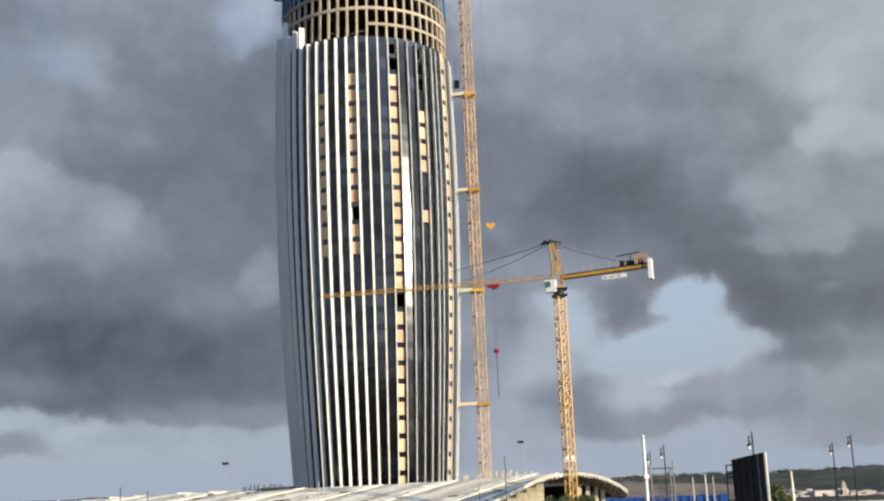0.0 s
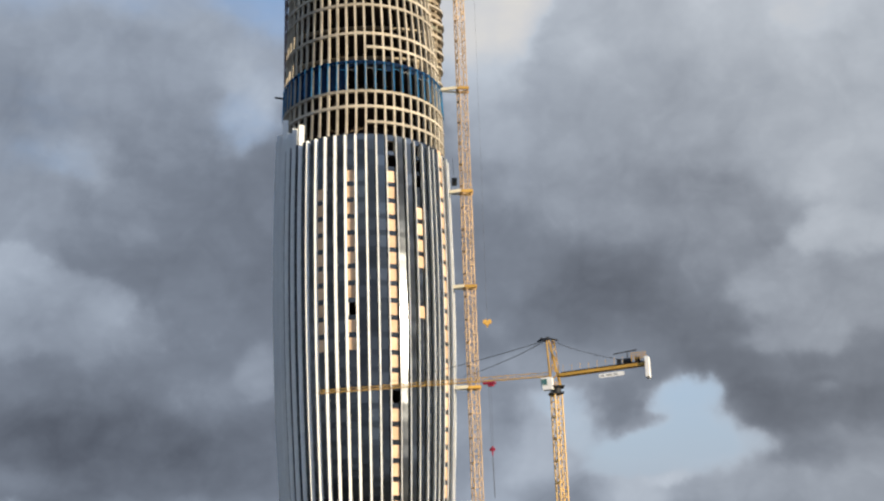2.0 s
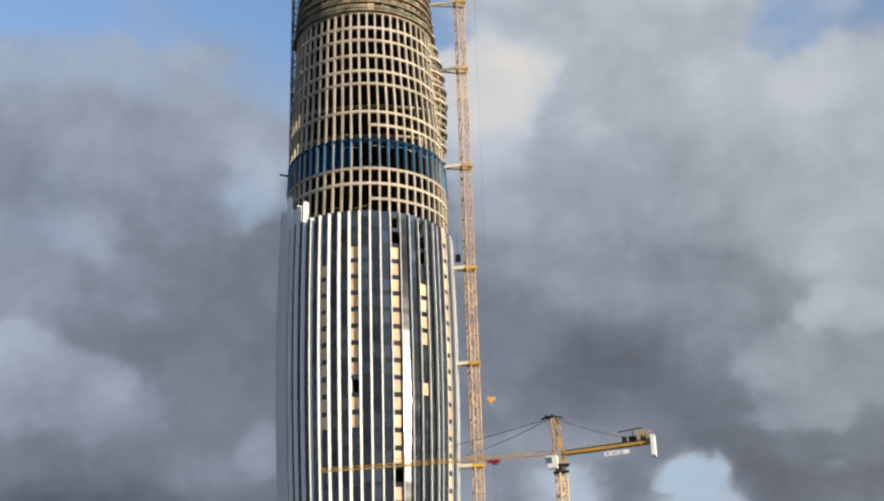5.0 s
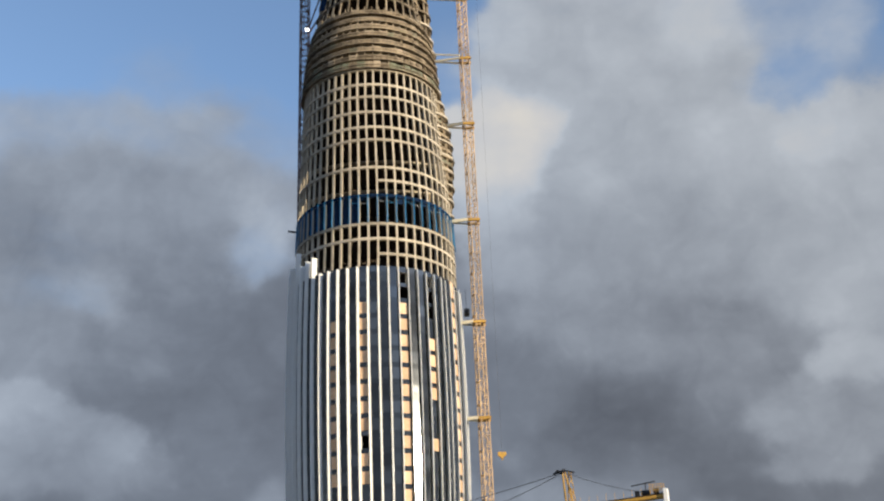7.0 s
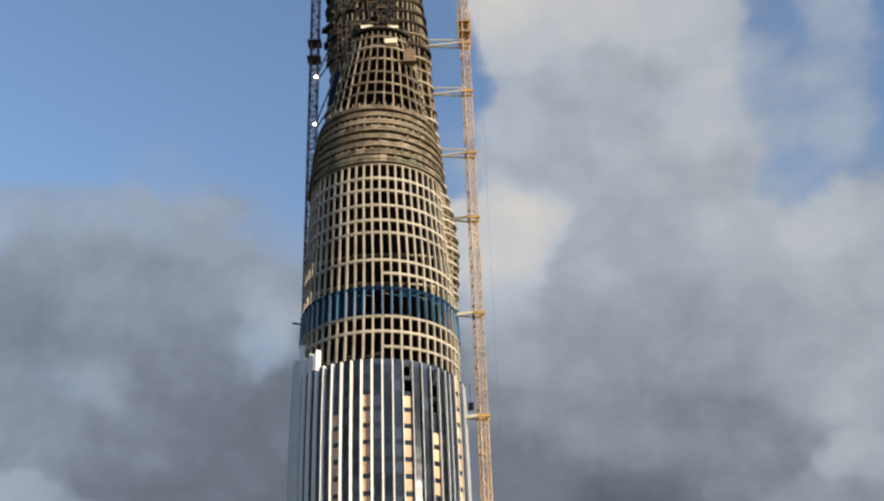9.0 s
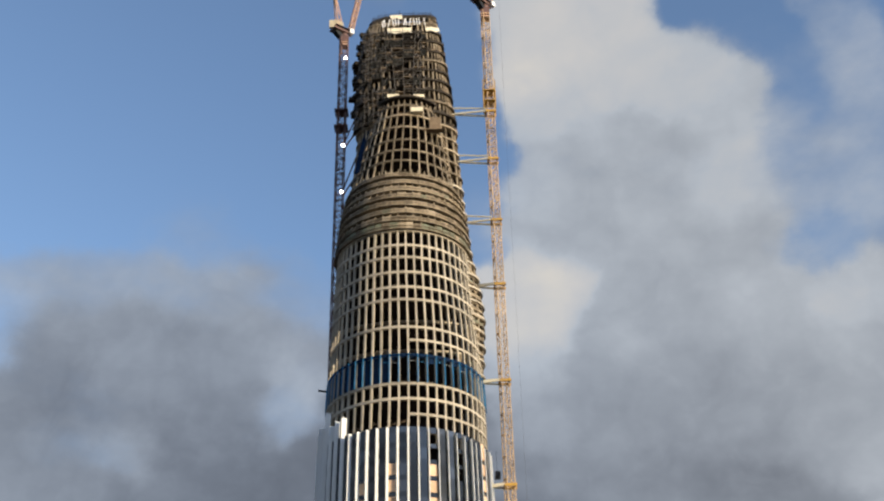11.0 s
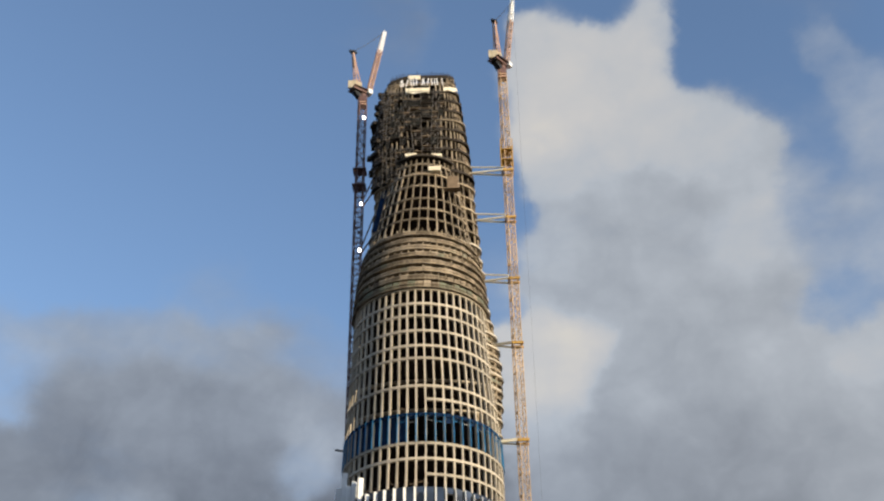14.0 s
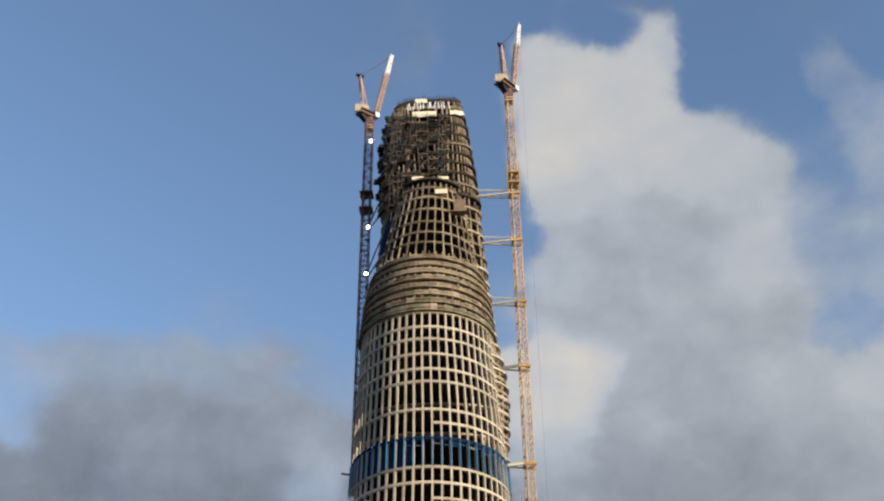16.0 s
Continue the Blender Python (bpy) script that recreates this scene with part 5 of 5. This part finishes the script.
for az0, az1, el, m, lab in ((-15.4, -14.6, 0.54, ROOF_WHITE, "white"), (-14.3, -13.7, 0.58, ROOF_DULL, "beige"), (-12.3, -11.4, 0.62, WHITE, "white"), (-10.8, -9.4, 0.64, ROOF_DULL, "beige")):
    s = Shape()
    a, b = spot(az0, el, 254), spot(az1, el, 254)
    s.hexa([(a.x, a.y, a.z - 1.6), (b.x, b.y, a.z - 1.6), (b.x, b.y + 3, a.z - 1.6), (a.x, a.y + 3, a.z - 1.6)], [(a.x, a.y, a.z), (b.x, b.y, a.z - 0.2), (b.x, b.y + 3, a.z - 0.2), (a.x, a.y + 3, a.z)])
    single("roof_unit", s, m, "low " + lab + " plant housing behind the hall roof", "roof unit", "roof units")


# ---- poles and street lamps ----
def pole(az, el, d, w, material, label, name="pole", cat="pole", head=None):
    t = thing(name, label, cat)
    top = spot(az, el, d)
    s = Shape()
    n = 5
    for j in range(n):
        z0, z1 = GZ + (top.z - GZ) * j / n, GZ + (top.z - GZ) * (j + 1) / n
        s.bar((top.x, top.y, z0), (top.x, top.y, z1), w * (1.25 - 0.5 * j / n), sides=8)
    part("shaft", s, material, t)
    if head == "lantern":
        s = Shape()
        s.bar((top.x, top.y, top.z - 0.3), (top.x - 0.32, top.y, top.z - 0.15), 0.07)
        s.bar((top.x, top.y, top.z - 0.9), (top.x - 0.32, top.y, top.z - 0.5), 0.05)
        s.bar((top.x - 0.32, top.y, top.z - 0.15), (top.x - 0.32, top.y, top.z - 0.8), 0.12, sides=8)
        s.bar((top.x - 0.32, top.y, top.z - 0.8), (top.x - 0.32, top.y, top.z - 1.0), 0.34, sides=8)
        s.bar((top.x, top.y, top.z - 0.1), (top.x, top.y, top.z + 0.25), 0.09, sides=6)
        part("lantern", s, STEEL_DARK, t, "dark hanging street lantern")
        s = Shape().bar((top.x - 0.32, top.y, top.z - 1.0), (top.x - 0.32, top.y, top.z - 1.3), 0.22, sides=8)
        part("globe", s, WHITE, t)
    if head == "flood":
        s = Shape().bar((top.x - 0.5, top.y, top.z), (top.x + 0.5, top.y, top.z), 0.5, 0.4)
        part("floodlight", s, STEEL_DARK, t)
    if head == "box":
        s = Shape().bar((top.x - 0.2, top.y - 0.3, top.z * 0.62 + GZ * 0.38), (top.x + 0.2, top.y - 0.3, top.z * 0.62 + GZ * 0.38), 0.45, 0.3)
        part("clamp", s, WHITE, t)
    return t


pole(10.26, 2.49, 95, 0.27, WHITE, "thick white steel pole beside the scaffold tower", head="box")
pole(11.21, 1.90, 130, 0.13, STEEL_DARK, "dark street lamp post behind the scaffold", "street_lamp", "street lamp", "lantern")
pole(10.53, 1.64, 150, 0.12, STEEL_DARK, "dark street lamp post behind the scaffold", "street_lamp", "street lamp", "lantern")
pole(15.37, 2.28, 108, 0.16, STEEL_DARK, "dark tapered post rising behind the hoarding board", "street_lamp", "street lamp", "lantern")
pole(18.95, 1.66, 150, 0.15, STEEL_DARK, "dark iron street lamp post with hanging lantern", "street_lamp", "street lamp", "lantern")
pole(19.79, 2.0, 140, 0.16, STEEL_DARK, "dark iron street lamp post with hanging lantern", "street_lamp", "street lamp", "lantern")
pole(16.98, 0.5, 110, 0.28, ROOF_WHITE, "short pale post at the roadside")
pole(13.05, 0.45, 170, 0.22, ROOF_WHITE, "slim pale post on the site")
pole(12.45, 0.4, 180, 0.2, ROOF_DULL, "slim pale post on the site")
pole(13.4, 0.4, 190, 0.2, ROOF_DULL, "slim pale post on the site")
pole(4.32, 2.42, 190, 0.09, GREY, "thin grey floodlight mast beside the hall", "floodlight_mast", "floodlight mast", "flood")
pole(3.51, 1.76, 180, 0.14, STEEL_DARK, "thin dark mast before the hall")
pole(-10.04, 1.90, 190, 0.05, GREY, "very thin grey floodlight mast beside the hall", "floodlight_mast", "floodlight mast", "flood")
pole(2.2, 0.6, 190, 0.1, STEEL_DARK, "thin dark mast before the hall")
pole(-14.9, 0.95, 200, 0.16, STEEL_DARK, "thin dark mast before the hall")
pole(-13.65, 0.75, 200, 0.16, STEEL_DARK, "thin dark mast before the hall")
pole(-5.6, 0.9, 185, 0.16, ROOF_DULL, "thin pale mast before the hall")

# scaffold tower
t = thing("scaffold_tower", "narrow steel scaffold tower with ladders of rungs", "scaffold")
c = spot(10.98, 0, 118)
for dx in (-1.1, 1.1):
    for dy in (-0.8, 0.8):
        part("standard", Shape().bar((c.x + dx, c.y + dy, GZ), (c.x + dx, c.y + dy, 10.1 + (0.5 if dx > 0 else 0)), 0.12, sides=6), GREY, t)
for i in range(7):
    z = GZ + 0.6 + i * 0.95
    for dy in (-0.8, 0.8):
        part("ledger", Shape().bar((c.x - 1.1, c.y + dy, z), (c.x + 1.1, c.y + dy, z), 0.1, sides=6), TUBE, t)
for i in range(3):
    z = GZ + 0.6 + i * 1.9
    part("brace", Shape().bar((c.x - 1.1, c.y - 0.82, z), (c.x + 1.1, c.y - 0.82, z + 1.9), 0.09, sides=6), TUBE, t)

# the back of an advertising board on its frame
t = thing("advertising_board", "tall black advertising board seen from behind, on a steel frame", "billboard")
p0, p1 = spot(14.35, 0, 112), spot(15.85, 0, 106)
z0, zt0, zt1 = 4.4, spot(14.3, 1.14, 112).z, spot(15.8, 1.42, 106).z
s = Shape()
s.hexa([(p0.x, p0.y, z0), (p1.x, p1.y, z0), (p1.x, p1.y + 0.2, z0), (p0.x, p0.y + 0.2, z0)], [(p0.x, p0.y, zt0), (p1.x, p1.y, zt1), (p1.x, p1.y + 0.2, zt1), (p0.x, p0.y + 0.2, zt0)])
part("board", s, STEEL_DARK, t, "black sheet-metal back")
for i in range(6):
    f = i / 5
    a = p0.lerp(p1, f)
    part("stud", Shape().bar((a.x, a.y - 0.1, GZ), (a.x, a.y - 0.1, zt0 + (zt1 - zt0) * f), 0.14), GREY if i in (4, 5) else STEEL_DARK, t)
for h in (0.2, 0.42, 0.65, 0.85, 0.99):
    part("rail", Shape().bar((p0.x, p0.y - 0.12, z0 + (zt0 - z0) * h), (p1.x, p1.y - 0.12, z0 + (zt1 - z0) * h), 0.12), STEEL_DARK, t)
part("edge_trim", Shape().bar((p1.x + 0.12, p1.y, GZ), (p1.x + 0.12, p1.y, zt1), 0.14), WHITE, t)
part("side_frame", Shape().bar((p0.x - 0.6, p0.y, GZ), (p0.x - 0.6, p0.y, zt0 - 0.5), 0.1).bar((p0.x - 0.6, p0.y, zt0 - 0.5), (p0.x, p0.y, zt0 - 0.5), 0.1).bar((p0.x - 0.6, p0.y, zt0 - 1.6), (p0.x, p0.y, zt0 - 1.6), 0.1), STEEL_DARK, t)
part("stay", Shape().bar((p1.x - 0.4, p1.y - 0.2, 6.4), (p1.x - 1.4, p1.y - 1.6, GZ), 0.12), GREY, t)

# blue hoarding round the site
for i in range(16):
    az = 8.3 + i * 0.36
    if 11.95 < az < 12.25:
        continue
    a, b = spot(az, 0, 190), spot(az + 0.35, 0, 190)
    top = EYE.z + 190 * math.tan(radians(-0.42 - 0.02 * (i % 3)))
    s = Shape().hexa([(a.x, a.y, GZ), (b.x, b.y, GZ), (b.x, b.y + 0.12, GZ), (a.x, a.y + 0.12, GZ)], [(a.x, a.y, top), (b.x, b.y, top), (b.x, b.y + 0.12, top), (a.x, a.y + 0.12, top)])
    s.bar((a.x, a.y - 0.08, GZ), (a.x, a.y - 0.08, top), 0.14)
    single("hoarding_panel", s, HOARDING, "blue corrugated site hoarding panel standing on the ground", "hoarding", "site hoarding")
# low pale wall beside the road
s = Shape()
a, b = spot(15.9, 0, 160), spot(24, 0, 160)
s.hexa([(a.x, a.y, GZ), (b.x, b.y, GZ), (b.x, b.y + 0.4, GZ), (a.x, a.y + 0.4, GZ)], [(a.x, a.y, 5.3), (b.x, b.y, 5.3), (b.x, b.y + 0.4, 5.3), (a.x, a.y + 0.4, 5.3)])
single("roadside_wall", s, ROOF_WHITE, "low pale roadside wall", "wall", kind="structure")


# ---- greenery ----
def leaf_clump(s, c, r, count, rg, size):
    for _ in range(count):
        v = Vector((rg.gauss(0, 1), rg.gauss(0, 1), rg.gauss(0, 0.8))).normalized() * r * rg.random() ** 0.4
        p = Vector(c) + v
        a = Vector((rg.gauss(0, 1), rg.gauss(0, 1), rg.gauss(0, 1))).normalized() * size
        b = a.cross(Vector((rg.gauss(0, 1), rg.gauss(0, 1), rg.gauss(0, 1)))).normalized() * size * 0.5
        s.faces([p - a, p + b, p + a, p - b], [(0, 1, 2, 3)])


def shrub(az, d, h, width, label, name="tree", cat="tree"):
    base = spot(az, 0, d)
    base.z = land(base.x, base.y)
    t = thing(name, label, cat, at=(0, 0, 0))
    rg = random.Random(int(az * 100) + 77)
    s = Shape()
    s.bar(base, base + Vector((0.1, 0, h * 0.5)), 0.28, sides=7)
    tips = []
    for i in range(6):
        q = i * 1.05
        tip = base + Vector((math.cos(q) * width * 0.35, math.sin(q) * width * 0.35, h * rg.uniform(0.6, 0.9)))
        s.bar(base + Vector((0.1, 0, h * 0.35)), tip, 0.1, sides=5)
        tips.append(tip)
    part("trunk", s, BARK, t)
    s = Shape()
    for tip in tips + [base + Vector((0, 0, h * 0.92))]:
        leaf_clump(s, tip, width * 0.3, 220, rg, 0.18)
    part("crown", s, LEAF, t)


shrub(-3.45, 150, 3.9, 2.6, "small dark green tree before the hall")
shrub(6.4, 175, 3.5, 3.0, "dark green bush at the foot of the crane", "bush", "bush")
shrub(7.2, 178, 3.6, 3.0, "dark green bush at the foot of the crane", "bush", "bush")
shrub(16.3, 120, 4.0, 2.6, "dry green bush beside the advertising board", "bush", "bush")
shrub(5.6, 176, 3.4, 2.6, "dark green bush at the foot of the crane", "bush", "bush")


# ---- far side of the valley: scrubby hillside, town and trees on the rim ----
def rim(az):
    return 8.0 + 1900 * math.tan(radians(0.47 + 0.025 * math.sin(az * 0.7) + 0.02 * math.sin(az * 1.9)))


s = Shape()
cols, rowsn = 120, 14
verts = []
for i in range(cols + 1):
    az = -30 + 75 * i / cols
    for j in range(rowsn + 1):
        f = j / rowsn
        d = 1150 + 750 * f
        x, y = d * math.sin(radians(az)), d * math.cos(radians(az))
        z = -15 + (rim(az) + 15) * (f ** 0.8)
        if 0 < j < rowsn:
            z += 7 * noise.noise((x * 0.01, y * 0.01, 0.0)) + 3 * noise.noise((x * 0.04, y * 0.04, 2.0))
        verts.append((x, y, z))
    verts.append((2600 * math.sin(radians(az)), 2600 * math.cos(radians(az)), rim(az) - 4))
m = rowsn + 2
s.faces(verts, [(i * m + j, (i + 1) * m + j, (i + 1) * m + j + 1, i * m + j + 1) for i in range(cols) for j in range(m - 1)])
single("hillside", s, HILL, "dark scrubby hillside across the valley", "hill", kind="structure", smooth=True)

s = Shape()
cols, rowsn = 90, 8
verts = []
for i in range(cols + 1):
    az = 8.2 + 8.5 * i / cols
    crest = float(np.interp(az, [8.2, 9.2, 10.2, 10.8, 11.6, 13.0, 14.2, 16.7], [0.30, 0.36, 0.20, 0.10, 0.20, 0.06, -0.05, -0.35]))
    for j in range(rowsn + 1):
        f = j / rowsn
        d = 880 + 200 * f
        x, y = d * math.sin(radians(az)), d * math.cos(radians(az))
        z = -9 + (8 + 1080 * math.tan(radians(crest)) + 9) * f ** 0.8 + (1.6 * noise.noise((x * 0.03, y * 0.03, 4.0)) if j else 0)
        verts.append((x, y, z))
m = rowsn + 1
s.faces(verts, [(i * m + j, (i + 1) * m + j, (i + 1) * m + j + 1, i * m + j + 1) for i in range(cols) for j in range(m - 1)])
single("earth_bank", s, EARTH, "bare brown earth slope at the valley edge", "slope", kind="structure", smooth=True)

rng3 = random.Random(21)
s = Shape()
for i in range(260):
    az = rng3.uniform(8.5, 24)
    if rng3.random() < 0.5:
        az = rng3.choice((9.4, 12.5, 13.9, 16.8, 19.2, 20.6)) + rng3.gauss(0, 0.45)
    c = spot(az, 0, 1895)
    c.z = rim(az)
    h = rng3.uniform(1.5, 5)
    leaf_clump(s, c + Vector((0, 0, h * 0.4)), h * 0.9, 30, rng3, 1.0)
single("far_trees", s, LEAF, "dark line of trees along the far rim", "trees", kind="stuff")


def house(az, d, w, h, dep, tower_like=False):
    c = spot(az, 0, d)
    z = land(c.x, c.y) - 0.5 + max(0, (d - 1000) * 0.03)
    t = thing("minaret" if tower_like else "house", "slim white minaret among the houses" if tower_like else "small flat-roofed whitewashed house in the valley town", "minaret" if tower_like else "house", "" if tower_like else "valley town")
    part("wall", Shape().box(c.x - w / 2, c.y - dep / 2, z, c.x + w / 2, c.y + dep / 2, z + h), HOUSE, t)
    part("roof", Shape().box(c.x - w / 2 - 0.2, c.y - dep / 2 - 0.2, z + h, c.x + w / 2 + 0.2, c.y + dep / 2 + 0.2, z + h + 0.4), HOUSE, t)
    if tower_like:
        part("gallery", Shape().box(c.x - w * 0.7, c.y - w * 0.7, z + h * 0.72, c.x + w * 0.7, c.y + w * 0.7, z + h * 0.76), HOUSE, t)
        part("spire", Shape().hexa([(c.x + a * w * 0.4, c.y + b * w * 0.4, z + h) for a, b in ((-1, -1), (1, -1), (1, 1), (-1, 1))], [(c.x + a * 0.15, c.y + b * 0.15, z + h * 1.3) for a, b in ((-1, -1), (1, -1), (1, 1), (-1, 1))]), HOUSE, t)
    for k in range(0 if tower_like else 2):
        x = c.x - w / 4 + k * w / 2
        part("window", Shape().box(x - 0.8, c.y - dep / 2 - 0.1, z + h * 0.45, x + 0.8, c.y - dep / 2 + 0.1, z + h * 0.75), STEEL_DARK, t)


for i in range(270):
    az = rng3.uniform(9.2, 23.5)
    house(az, rng3.uniform(780, 1120), rng3.uniform(3, 7.5), rng3.uniform(2.2, 5.0), 7)
house(19.25, 940, 3.0, 11, 3.0, True)
house(18.6, 945, 26, 7, 12)
